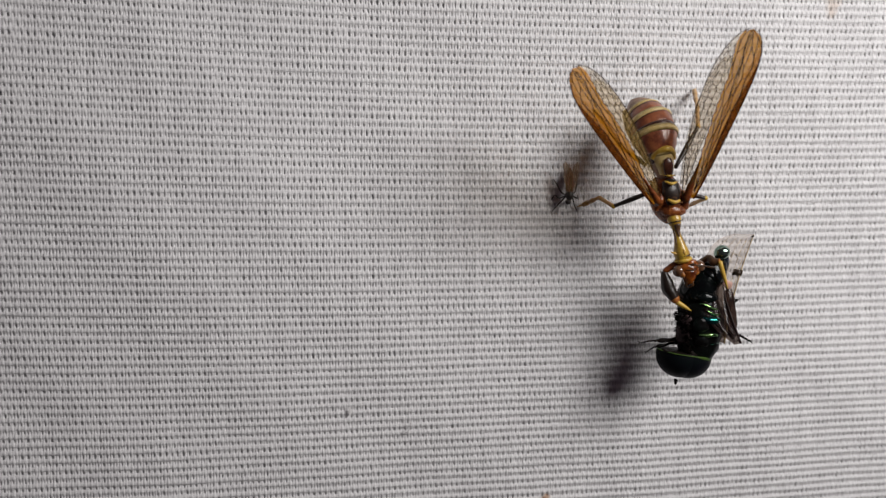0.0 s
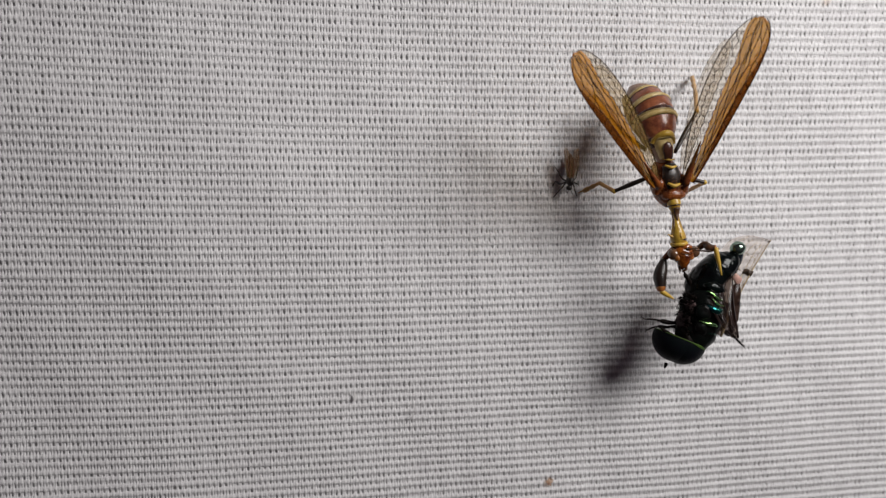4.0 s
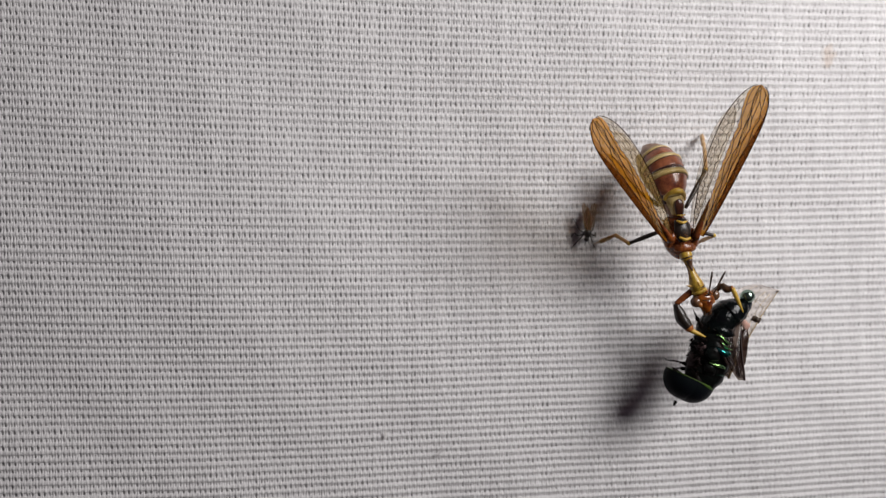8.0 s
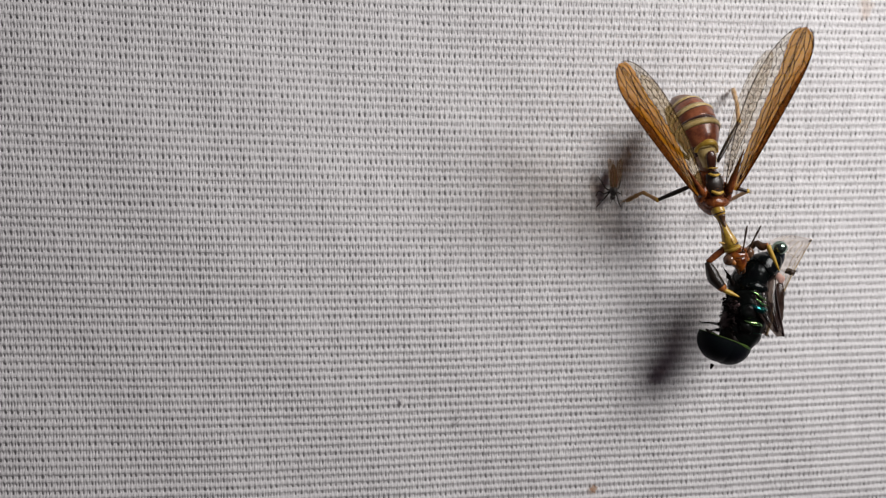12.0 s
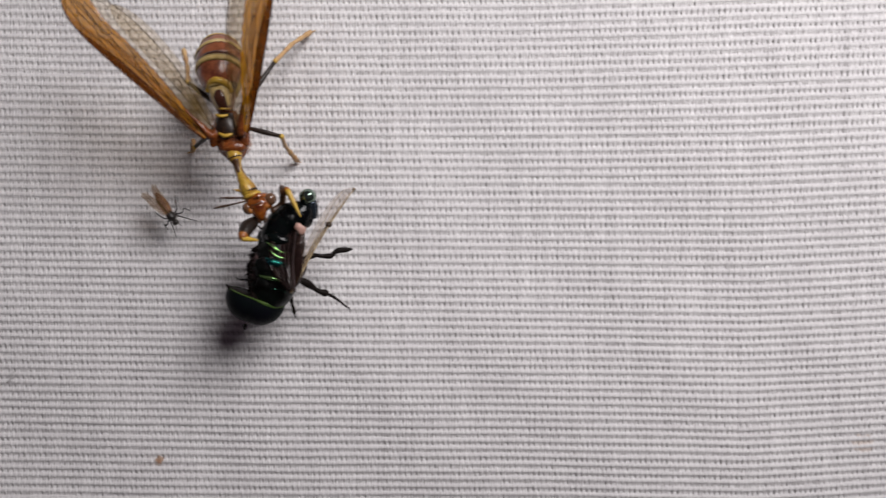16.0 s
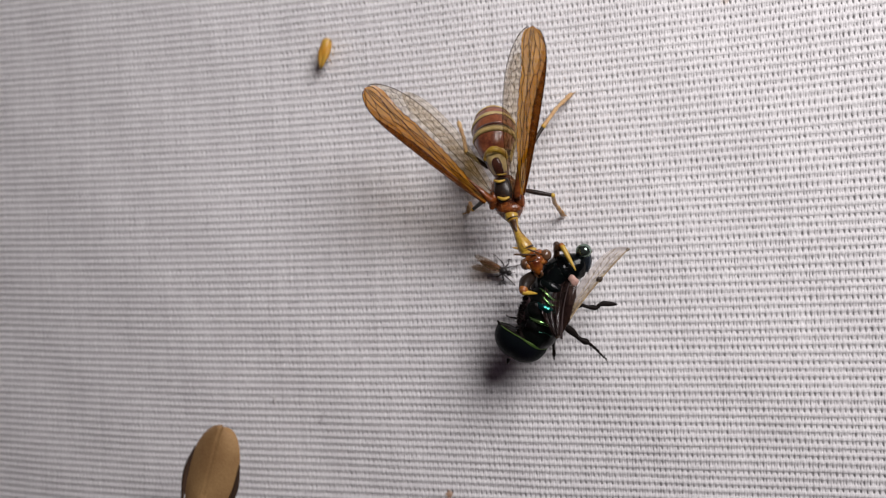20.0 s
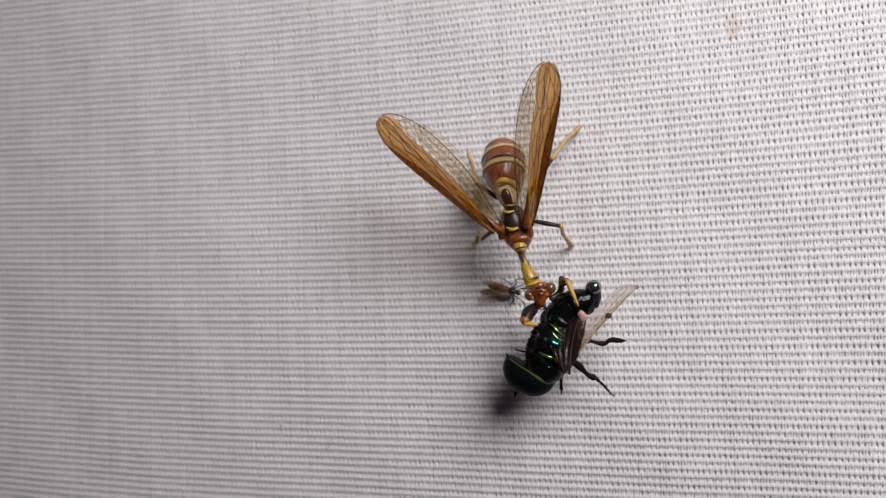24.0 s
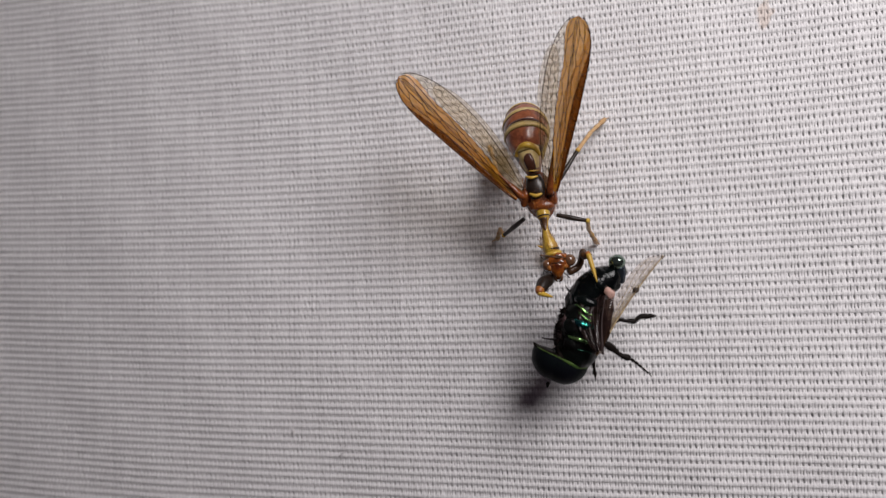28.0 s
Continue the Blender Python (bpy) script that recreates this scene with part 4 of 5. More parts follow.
def fly_leg(a, b, c, d, thick, label="black bristly leg"):
    """Thigh, shin swelling towards its end, and a foot of five short joints."""
    def mid(p, q, f, out=0.0):
        return (p[0] + (q[0] - p[0]) * f, p[1] + (q[1] - p[1]) * f, p[2] + (q[2] - p[2]) * f + out)
    l = part("leg", limb((*a, thick * 0.7), (*mid(a, b, 0.4, 0.08), thick * 1.05), (*mid(a, b, 0.85, 0.05), thick * 0.75), (*b, thick * 0.6), n=10, wobble=0.1), BRISTLE, fly, label)
    part("shin", limb((*b, thick * 0.62), (*mid(b, c, 0.3, -0.06), thick * 0.66), (*mid(b, c, 0.75, -0.04), thick * 0.95), (*c, thick * 0.6), n=10, wobble=0.12), BRISTLE, l)
    rows = []
    for k in range(5):
        f = k / 5
        rows += [(*mid(c, d, f + 0.03, 0.05 * math.sin(k)), thick * (0.34 - 0.03 * k)), (*mid(c, d, f + 0.15, 0.05 * math.sin(k)), thick * (0.52 - 0.05 * k))]
    part("foot", limb(*rows, n=8, k=2), BRISTLE, l)
    for s in (-1, 1):
        part("claw", limb((*d, thick * 0.2), (*mid(c, d, 1.1, s * 0.1), thick * 0.12), (*mid(c, d, 1.14, s * 0.16), thick * 0.04), n=6), BRISTLE, l)
    bm = bmesh.new()
    rng = random.Random(5)
    hairs(bm, [(mid(b, c, f), (math.cos(f * 40), math.sin(f * 40), rng.uniform(-1, 1))) for f in [j / 40 for j in range(40)]], 0.34, 0.02, 5)
    hairs(bm, [(mid(c, d, f), (math.cos(f * 40), math.sin(f * 40), rng.uniform(-1, 1))) for f in [j / 24 for j in range(24)]], 0.20, 0.015, 6)
    part("bristles", bm, BRISTLE, l, kind="stuff")
    return l


LEG_A = fly_leg((38.2, -6.4, -12.6), (39.3, -5.6, -12.55), (40.6, -5.2, -12.95), (41.1, -5.1, -12.7), 0.27)
part("blade", limb((40.55, -5.2, -12.75, 0.10), (41.1, -5.1, -12.64, 0.24), (41.6, -5.0, -12.72, 0.25), (42.1, -4.95, -12.8, 0.17), (42.4, -4.9, -12.85, 0.04), n=10, side=(0, 0, 1), flat=0.4, wobble=0.15), BRISTLE, LEG_A, "flattened black foot blade")
LEG_B = fly_leg((37.4, -6.4, -14.2), (38.4, -5.6, -15.45), (39.3, -5.2, -16.1), (40.6, -4.8, -17.75), 0.34)
fly_leg((36.2, -6.0, -15.2), (36.0, -5.4, -16.2), (35.9, -5.0, -17.0), (35.8, -4.6, -17.4), 0.2)
LEG_D = fly_leg((34.0, -6.9, -13.6), (33.1, -6.7, -13.0), (31.7, -6.5, -12.45), (30.2, -6.3, -11.85), 0.25)
LEG_E = fly_leg((33.9, -6.5, -13.9), (32.6, -6.3, -13.3), (31.5, -6.2, -13.0), (30.4, -6.0, -13.05), 0.20)
LEG_C = fly_leg((35.3, -7.2, -10.0), (34.85, -7.7, -9.1), (34.6, -7.9, -8.5), (34.35, -8.0, -7.9), 0.22)
bm = bmesh.new()
rng = random.Random(11)
spots = []
for i in range(520):
    f, s = rng.random(), rng.uniform(0, 2 * math.pi)
    c = Vector((34.9, -7.0, -14.4)).lerp(Vector((36.7, -7.1, -10.8)), f)
    u = WIDE * math.cos(s) + Vector((0, 1, 0)) * math.sin(s)
    spots.append((c + u * (1.5 + 0.55 * math.sin(math.pi * f)), u + BACK * 0.6))
hairs(bm, spots, 0.34, 0.018, 12)
part("bristles", bm, BRISTLE, fly, "short black bristles", kind="stuff")
bm = bmesh.new()
hairs(bm, [(Vector((34.5, -7.2, -10.9)).lerp(Vector((33.5, -7.2, -13.6)), rng.random()) + Vector((rng.uniform(0, 0.5), rng.uniform(-0.9, 0.6), 0)), (-1, -0.3, rng.uniform(-0.3, 0.7))) for i in range(170)], 0.62, 0.045, 13)
part("side_bristles", bm, BRISTLE, fly, "shaggy black bristles", kind="stuff")


# ---- small insects ----
GNAT_AT = (25.45, -1.3, -1.4)
gnat = thing("gnat", GNAT_AT, "tiny dark gnat with pale wings on the cloth", "insect")
part("thorax", blob((25.42, -1.45, -2.0), 0.42, 0.45, 0.5, wobble=0.1), GNAT_DARK, gnat)
g_head = part("head", blob((25.35, -1.35, -2.65), 0.3, 0.28, 0.26, wobble=0.1), GNAT_DARK, gnat)
part("abdomen", limb((25.45, -1.35, -1.6, 0.32), (25.5, -1.2, -0.9, 0.42), (25.55, -1.05, -0.1, 0.36), (25.6, -0.95, 0.6, 0.12), n=12, wobble=0.1), GNAT_GREY, gnat, "brown-grey abdomen")
for s in (-1, 1):
    bm = bmesh.new()
    g = []
    for i in range(11):
        u = i / 10
        w = 0.42 * math.sin(math.pi * (0.08 + 0.86 * u)) ** 0.7
        c = Vector((25.42 + s * (0.1 + 0.42 * u), -1.75 - 0.15 * u, -1.9 + 3.0 * u))
        g.append([bm.verts.new(c + Vector((w * k, 0.05 * math.sin(k * 3 + u * 4), 0.1 * k * s))) for k in (-1, -0.33, 0.33, 1)])
    for a, b in zip(g, g[1:]):
        for j in range(3):
            bm.faces.new((a[j], a[j + 1], b[j + 1], b[j]))
    gw = part("wing", bm, GNAT_WING, gnat, "pale folded wing")
    bm = bmesh.new()
    for k in (-0.3, 0.0, 0.3):
        tube(bm, [(25.42 + s * (0.1 + 0.42 * u) + k * u, -1.78 - 0.15 * u, -1.9 + 2.9 * u, 0.028) for u in (0, 0.5, 1)], 4, 2)
    part("vein_net", bm, GNAT_GREY, gw, kind="stuff")
    part("antenna", limb((25.35 + s * 0.12, -1.5, -2.85, 0.035), (25.35 + s * 0.3, -1.6, -3.3, 0.02), n=5), GNAT_DARK, g_head)
    for a, b, c in (((0.9, -1.1, -2.3), (1.15, -0.6, -2.0), (1.35, -0.15, -2.5)), ((0.7, -1.0, -1.7), (1.0, -0.7, -1.0), (1.2, -0.15, -0.5)), ((0.55, -1.0, -2.5), (0.85, -0.5, -3.0), (1.25, -0.15, -3.6))):
        part("leg", limb((25.42 + s * 0.25, -1.3, -2.0, 0.075), *[(25.42 + s * q[0], q[1], q[2], 0.065 - 0.014 * i) for i, q in enumerate((a, b, c))], n=6), GNAT_DARK, gnat)


def leafhopper(name, at, label, skin):
    """A slim wedge-shaped hopper, head up."""
    h = thing(name, at, label, "insect")
    x, y, z = at
    body = limb((x, y - 0.1, z + 1.75, 0.25), (x, y - 0.15, z + 1.45, 0.58), (x, y - 0.15, z + 0.7, 0.70), (x, y - 0.1, z - 0.5, 0.60), (x, y, z - 1.5, 0.28), (x, y + 0.05, z - 1.9, 0.1), n=16, side=(1, 0, 0), flat=0.8)
    part("body", body, skin, h)
    for s in (-1, 1):
        w = limb((x + s * 0.3, y - 0.42, z + 0.75, 0.22), (x + s * 0.33, y - 0.45, z - 0.3, 0.34), (x + s * 0.2, y - 0.3, z - 1.5, 0.26), (x + s * 0.1, y - 0.18, z - 2.1, 0.08), n=10, side=(1, 0, 0), flat=0.45)
        part("wing_cover", w, skin if s < 0 else skin, h)
        part("eye", blob((x + s * 0.42, y - 0.25, z + 1.5), 0.15, 0.17, 0.2, u=10, v=8), UMBER, h)
        for k, (dx, dz) in enumerate(((0.75, 0.9), (0.85, 0.1), (0.8, -1.0))):
            part("leg", limb((x + s * 0.3, y, z + 0.8 - 0.6 * k, 0.06), (x + s * dx, y + 0.1, z + dz, 0.05), (x + s * (dx + 0.12), y + 0.55, z + dz - 0.35, 0.03), n=5), skin, h)
    part("wing_tip", limb((x, y - 0.25, z - 1.4, 0.26), (x, y - 0.12, z - 2.3, 0.12), n=10, side=(1, 0, 0), flat=0.4), HOPPER_WING, h, "glassy wing tip")
    return h


HOPPER_AT = (9.8, -1.3, -10.3)
hopper = leafhopper("leafhopper", HOPPER_AT, "small orange-yellow leafhopper walking up the cloth", HOPPER_GOLD)
pale_hopper = leafhopper("leafhopper", (60.5, -0.9, -41.0), "small straw-coloured leafhopper resting on the cloth", HOPPER_PALE)

BEETLE_AT = (71.0, -1.4, -4.8)
beetle = thing("leaf_beetle", BEETLE_AT, "green leaf beetle with yellow bands and long antennae", "insect")
bx, by, bz = BEETLE_AT
CASES, HIND_WINGS = [], []
for s in (-1, 1):
    bm = bmesh.new()  # hind wing, folded along the back under its case
    g = []
    for i in range(15):
        u = i / 14
        w = 0.4 + 1.6 * math.sin(math.pi * (0.06 + 0.90 * u)) ** 0.7
        g.append([bm.verts.new((bx + s * (0.75 + w * (k - 0.5)), by - 0.55 + 0.10 * math.sin(k * 4 + u * 5) + 0.1 * u, bz + 1.4 - 4.6 * u)) for k in (0, 0.25, 0.5, 0.75, 1)])
    for a, b in zip(g, g[1:]):
        for j in range(4):
            bm.faces.new((a[j], a[j + 1], b[j + 1], b[j]))
    hw = part("hind_wing", bm, BEETLE_WING, beetle, "smoky see-through hind wing")
    bm = bmesh.new()
    for k, end in ((0.9, -2.4), (0.55, -1.6), (0.75, -2.9)):
        tube(bm, [(bx + s * 0.75, by - 0.60, bz + 1.3, 0.07), (bx + s * (0.6 + k * 0.7), by - 0.62, bz - 0.6, 0.06), (bx + s * (0.4 + k * 0.5), by - 0.55, bz + end, 0.03)], 5, 3)
    part("vein_net", bm, BEETLE_BROWN, hw, "brown wing veins", kind="stuff")
    HIND_WINGS.append((hw, s))
    e = part("wing_case", half_ball((bx + s * 0.05, by + 0.2, bz - 0.6), 2.0, 1.5, 2.75, (0, s * 4, 0), (bx + s * 0.05, by, bz), (-s, 0, 0), u=26, v=18), BEETLE_GREEN, beetle, "green wing case with yellow bands")
    CASES.append((e, s))
    for k, (dz, hz) in enumerate(((1.0, 0.55), (-0.55, 0.55), (-2.1, 0.5))):
        w = 0.95 * math.sqrt(max(0.1, 1 - ((dz) / 2.75) ** 2))
        part("yellow_band", ball(bmesh.new(), (bx + s * (0.05 + w), by - 1.32 * math.sqrt(max(0.05, 1 - (dz / 2.75) ** 2 - 0.22)) + 0.22, bz - 0.6 + dz), 1.0 * w / 0.95, 0.24, hz * 0.9, u=14, v=10, rot=(0, 0, s * 30)), BEETLE_YELLOW, e, "yellow band")
    part("antenna", limb((bx + s * 0.4, by - 0.3, bz + 3.6, 0.17), (bx + s * 2.2, by - 0.9, bz + 4.3 + s * 0.3, 0.15), (bx + s * (5.6 - s * 0.9), by - 0.9, bz + 5.0 + s * 1.6, 0.09), n=6), GNAT_DARK, beetle, "long dark antenna")
    for hx, hz, kx, kz, fx, fz in ((0.7, 2.0, 2.0, 2.6, 2.5, 3.2), (1.0, 0.8, 2.5, 0.9, 3.0, 0.2), (1.0, -0.3, 2.6, -1.2, 3.1, -2.3)):
        bl = part("leg", limb((bx + s * hx, by + 0.3, bz + hz, 0.16), (bx + s * kx, by + 0.1, bz + kz, 0.12), n=8), BEETLE_GREEN, beetle)
        part("shin", limb((bx + s * kx, by + 0.1, bz + kz, 0.10), (bx + s * fx, by + 1.1, bz + fz, 0.06), n=6), BEETLE_BROWN, bl)
part("body", blob((bx, by + 0.4, bz - 0.7), 1.7, 0.9, 2.6, wobble=0.05), BEETLE_LIME, beetle, "yellow-green soft back under the wing cases")
part("hind_back", blob((bx, by + 0.1, bz + 1.3), 1.1, 0.8, 0.8, wobble=0.15), BEETLE_BROWN, beetle, "brown back behind the shield")
part("seam", limb((bx, by - 1.28, bz + 1.7, 0.03), (bx, by - 1.38, bz - 0.5, 0.045), (bx, by - 1.0, bz - 2.6, 0.03), n=6), UMBER, beetle, "dark seam")
part("tail_tip", blob((bx + 0.2, by + 0.2, bz - 3.2), 0.7, 0.7, 0.5, wobble=0.2), BEETLE_BROWN, beetle, "brown tail tip")
part("neck", blob((bx, by - 0.1, bz + 3.0), 0.62, 0.5, 0.6), BEETLE_GREEN, beetle)
part("shield", blob((bx, by - 0.1, bz + 2.55), 1.05, 0.75, 0.75, wobble=0.05), BEETLE_GREEN, beetle, "pale green neck shield")
b_head = part("head", blob((bx, by - 0.1, bz + 3.75), 0.66, 0.55, 0.48, wobble=0.05), BEETLE_BROWN, beetle, "red-brown head")
for s in (-1, 1):
    part("eye", blob((bx + s * 0.52, by - 0.2, bz + 3.85), 0.2, 0.2, 0.24, u=10, v=8), GNAT_DARK, b_head)

for ob in (beetle, *beetle.children_recursive):
    if ob.type == "MESH":
        for v in ob.data.vertices:
            v.co = Vector((v.co.x * 0.64, v.co.y * 0.8, v.co.z * 0.80))

for ob in (*hopper.children_recursive, *pale_hopper.children_recursive):
    for v in ob.data.vertices:
        v.co = Vector((v.co.x * 0.86, v.co.y, v.co.z * 0.80))

MOTH_AT = (49.0, -15.0, 9.0)
moth = thing("moth", MOTH_AT, "tan and brown moth fluttering past the cloth", "insect")
qx, qy, qz = MOTH_AT
part("body", limb((qx, qy, qz + 6, 0.8), (qx, qy, qz + 4, 1.3), (qx, qy, qz, 1.1), (qx, qy, qz - 3.5, 0.4), n=14, wobble=0.08), MOTH_TAN, moth, "furry tan body")
part("head", blob((qx, qy, qz + 6.8), 0.8, 0.8, 0.7, wobble=0.15), MOTH_TAN, moth)
for s in (-1, 1):
    bm = bmesh.new()
    g = []
    for i in range(13):
        u = math.sin(math.pi / 2 * i / 12)
        w = 0.5 + 2.3 * math.sin(math.pi / 2 * min(1, u / 0.5)) * (1 if u < 0.5 else math.sqrt(max(0, 1 - ((u - 0.5) / 0.5) ** 2.4)))
        g.append([bm.verts.new(Vector((qx + s * (w * k - 0.25), qy - 1.3 + 0.9 * k * k + 0.2 * math.sin(u * 5), qz + 5.2 - 11.5 * u + 0.25 * k * u))) for k in (0, 0.25, 0.5, 0.75, 1)])
    lower = [[bm.verts.new(v.co + Vector((0, 0.12, 0))) for v in row] for row in g]
    for gg in (g, lower):
        for a, b in zip(gg, gg[1:]):
            for j in range(4):
                bm.faces.new((a[j], a[j + 1], b[j + 1], b[j]))
    mw = part("forewing", bm, MOTH_TAN, moth, "tan scaled forewing")
    part("wing_stripe", limb((qx + s * 2.0, qy - 0.6, qz + 2.4, 0.10), (qx + s * 2.6, qy - 0.45, qz - 0.6, 0.30), (qx + s * 2.35, qy - 0.5, qz - 3.2, 0.08), n=8, side=(1, 0, 0), flat=0.6), MOTH_BROWN, mw, "dark brown outer edge")
    part("antenna", limb((qx + s * 0.3, qy - 0.4, qz + 7.2, 0.08), (qx + s * 1.8, qy - 0.5, qz + 9.5, 0.04), n=5), MOTH_BROWN, moth)

DARK_AT = (-45.2, -1.0, -22.4)
dark_moth = thing("moth", DARK_AT, "small dark brown moth resting on the cloth, wings folded", "insect")
dx, dy, dz = DARK_AT
part("body", limb((dx - 3.0, dy, dz, 0.35), (dx - 1.8, dy - 0.1, dz, 0.7), (dx + 0.5, dy, dz, 0.6), (dx + 2.4, dy + 0.2, dz, 0.2), n=14, wobble=0.1), MOTH_BROWN, dark_moth, "furry brown body")
part("head", blob((dx - 3.4, dy, dz), 0.45, 0.45, 0.45, wobble=0.2), MOTH_BROWN, dark_moth)
for s in (-1, 1):
    w = limb((dx - 2.2, dy - 0.55, dz + s * 0.25, 0.35), (dx - 0.2, dy - 0.5, dz + s * 0.75, 0.85), (dx + 2.2, dy - 0.2, dz + s * 0.85, 0.95), (dx + 3.5, dy + 0.1, dz + s * 0.7, 0.55), n=14, side=(0, 0, 1), flat=0.22)
    part("forewing", w, MOTH_BROWN, dark_moth, "folded dark brown forewing")
    part("antenna", limb((dx - 3.6, dy - 0.3, dz + s * 0.2, 0.06), (dx - 4.6, dy - 0.3, dz + s * 0.8, 0.03), n=5), MOTH_BROWN, dark_moth)

# ---- specks and lint on the cloth ----


def speck(name, x, z, w, h, mat, label, seed, y=-0.27):
    """A ragged thin patch soaked into or stuck on the threads."""
    ob = thing(name, (x, y, z), label, "debris")
    rng = random.Random(seed)
    bm = bmesh.new()
    mid = bm.verts.new((x, y - 0.03, z))
    rings = []
    edge = [rng.uniform(0.55, 1.0) for i in range(22)]
    for k in (0.35, 0.7, 1.0):
        rings.append([bm.verts.new((x + w * k * edge[i] * math.cos(i * math.pi / 11), y - 0.05 * (1 - k) * rng.random(), z + h * k * edge[i] * math.sin(i * math.pi / 11))) for i in range(22)])
    for i in range(22):
        j = (i + 1) % 22
        bm.faces.new((mid, rings[0][i], rings[0][j]))
        for p, q in zip(rings, rings[1:]):
            bm.faces.new((p[i], q[i], q[j], p[j]))
    part("crumb", bm, mat, ob)
    return ob


speck("rusty_speck", 24.0, -32.3, 0.48, 0.5, SPECK_RUST, "small rusty speck stuck to the cloth", 1)
speck("stain", 53.4, 17.2, 0.9, 1.5, STAIN, "faint rusty stain on the cloth", 2)
speck("stain", 91.6, -30.3, 1.4, 1.2, STAIN, "faint rusty stain on the cloth", 3)
speck("lint", 4.5, -22.5, 0.25, 0.5, LINT, "tiny white tuft of lint", 4)
fibre = thing("loose_fibre", (10.0, -0.3, -24.6), "loose curled grey fibre on the cloth", "fibre")
part("strand", limb((9.6, -0.3, -25.0, 0.05), (10.0, -0.42, -24.7, 0.05), (10.3, -0.4, -24.2, 0.045), (10.2, -0.3, -23.8, 0.03), n=6), DARK_FIBRE, fibre)


# ---- what moves ----
def turned(at, x, y, z, ry=0.0, rx=0.0, rz=0.0):
    return pose(x / 1000, y / 1000, ZERO + z / 1000, rx, ry, rz)


FLY_ROWS = [  # seconds, middle x, middle z, turn of the body from upright towards +x
        (0, 36.73, -13.28, 9.6),
        (0.5, 36.86, -12.90, 10.0),
        (1, 36.72, -13.15, 11.9),
        (1.5, 36.80, -13.25, 11.3),
        (2, 37.06, -13.92, 12.8),
        (2.5, 36.63, -13.55, 14.4),
        (3, 36.45, -13.63, 15.9),
        (3.5, 37.13, -14.24, 25.4),
        (5.5, 35.99, -12.93, 13.0),
        (6, 37.06, -13.80, 22.4),
        (6.5, 36.75, -13.58, 16.6),
        (7, 36.66, -13.90, 18.9),
        (7.5, 37.03, -14.07, 18.5),
        (8, 36.86, -13.79, 26.4),
        (8.5, 36.63, -13.59, 29.9),
        (9, 36.80, -13.81, 30.4),
        (9.5, 36.63, -13.60, 35.9),
        (10, 36.66, -13.40, 35.7),
        (10.5, 36.41, -13.71, 37.1),
        (11, 36.63, -13.66, 32.6),
        (11.5, 36.98, -13.32, 25.3),
        (13.5, 36.63, -13.83, 18.3),
        (14, 36.59, -13.94, 16.9),
        (14.5, 37.19, -13.80, 19.4),
        (15, 36.20, -12.93, 20.1),
        (16.5, 37.02, -13.34, 21.6),
        (17, 36.50, -13.32, 23.2),
        (18, 36.11, -13.20, 30.6),
        (19, 36.46, -12.78, 35.7),
        (20, 36.07, -12.80, 31.1),
        (21, 36.41, -12.60, 36.6),
        (21.5, 36.37, -12.62, 31.9),
        (23.5, 36.38, -13.09, 32.6),
        (24, 36.13, -13.25, 32.2),
        (24.5, 35.98, -13.24, 30.7),
        (25, 35.89, -13.12, 28.6),
        (25.5, 36.01, -13.37, 26.4),
        (26, 35.77, -13.45, 25.9),
        (26.5, 35.57, -13.32, 25.7),
        (27, 35.68, -13.26, 26.2),
        (27.4, 35.99, -13.69, 25.4),
        (27.7, 35.54, -13.84, 30.2),
        (28, 36.35, -11.67, 25.8),
]
NECK_ROWS = [(0, 10), (3, 3), (5.5, 8), (8, 17), (11, 17), (13.5, 17), (16.5, 22), (18, 22), (21, 20), (24, 16), (26, 8), (27.4, 9), (28, 9)]
WING_ROWS = [(0, -2.8), (0.5, -2.6), (1, -1.7), (1.5, -0.7), (2, -0.4), (2.5, 0.6), (3, 1.5), (3.5, 1.9), (5.5, 0.7), (6, 0.6), (6.5, 1.4), (7, 1.3), (8, -0.2), (9, 0.9), (10, 0.9), (11, 1.5), (11.5, 2.4), (13.5, 1.0), (16, 0.4), (20, 0.3), (21, -0.2), (21.5, 0.8), (23.5, 2.1), (25, 3.2), (26, 3.7), (28, 3.5)]
LEFT_ROWS = [(0, -1.0), (3, -0.8), (5.5, -2.2), (6, -2.5), (6.5, -1.5), (7, -0.5), (8, -0.3), (11, -0.6), (11.5, -1.0), (13.5, -2.5), (14.5, -2.3), (16, -2.2), (18, -2.7), (21, -3.0), (24, -2.0), (25, -1.3), (28, -1.2)]
FOLD_ROWS = [(0, 10, 0, 0.7), (3, 3, 0, 0.7), (4, 5, 0.35, 0.7), (5.5, 8, 0.7, 0.7), (7.2, 14, 0.75, 0.7), (7.6, 15.5, 0.35, 0.3), (8, 17, 0, 0), (11, 17, 0, 0), (13.8, 17.2, 0, 0), (14.5, 18.5, 0.33, 0.25), (15.2, 19.8, 0.66, 0.5), (16, 21.2, 1, 0.8), (16.5, 22, 1, 0.8), (18, 22, 1, 0.8), (21, 20, 1, 0.8), (24, 16, 1, 0.8), (26, 8, 1, 0.8), (27.4, 9, 1, 0.8), (28, 9, 1, 0.8)]
ANTENNA_ROWS = [(0, 0, 38), (7.2, 0, 38), (7.9, 0, 0), (14, 0, 0), (14.8, -40, -30), (15.5, -80, -53), (17.5, -80, -53), (18.3, -55, 0), (19.5, -25, 28), (22.3, -20, 30), (24, -10, 38), (28, -10, 38)]
ROLL_ROWS = [(0, 10), (3, 16), (6, 20), (13.5, 20), (16, -12), (28, -12)]
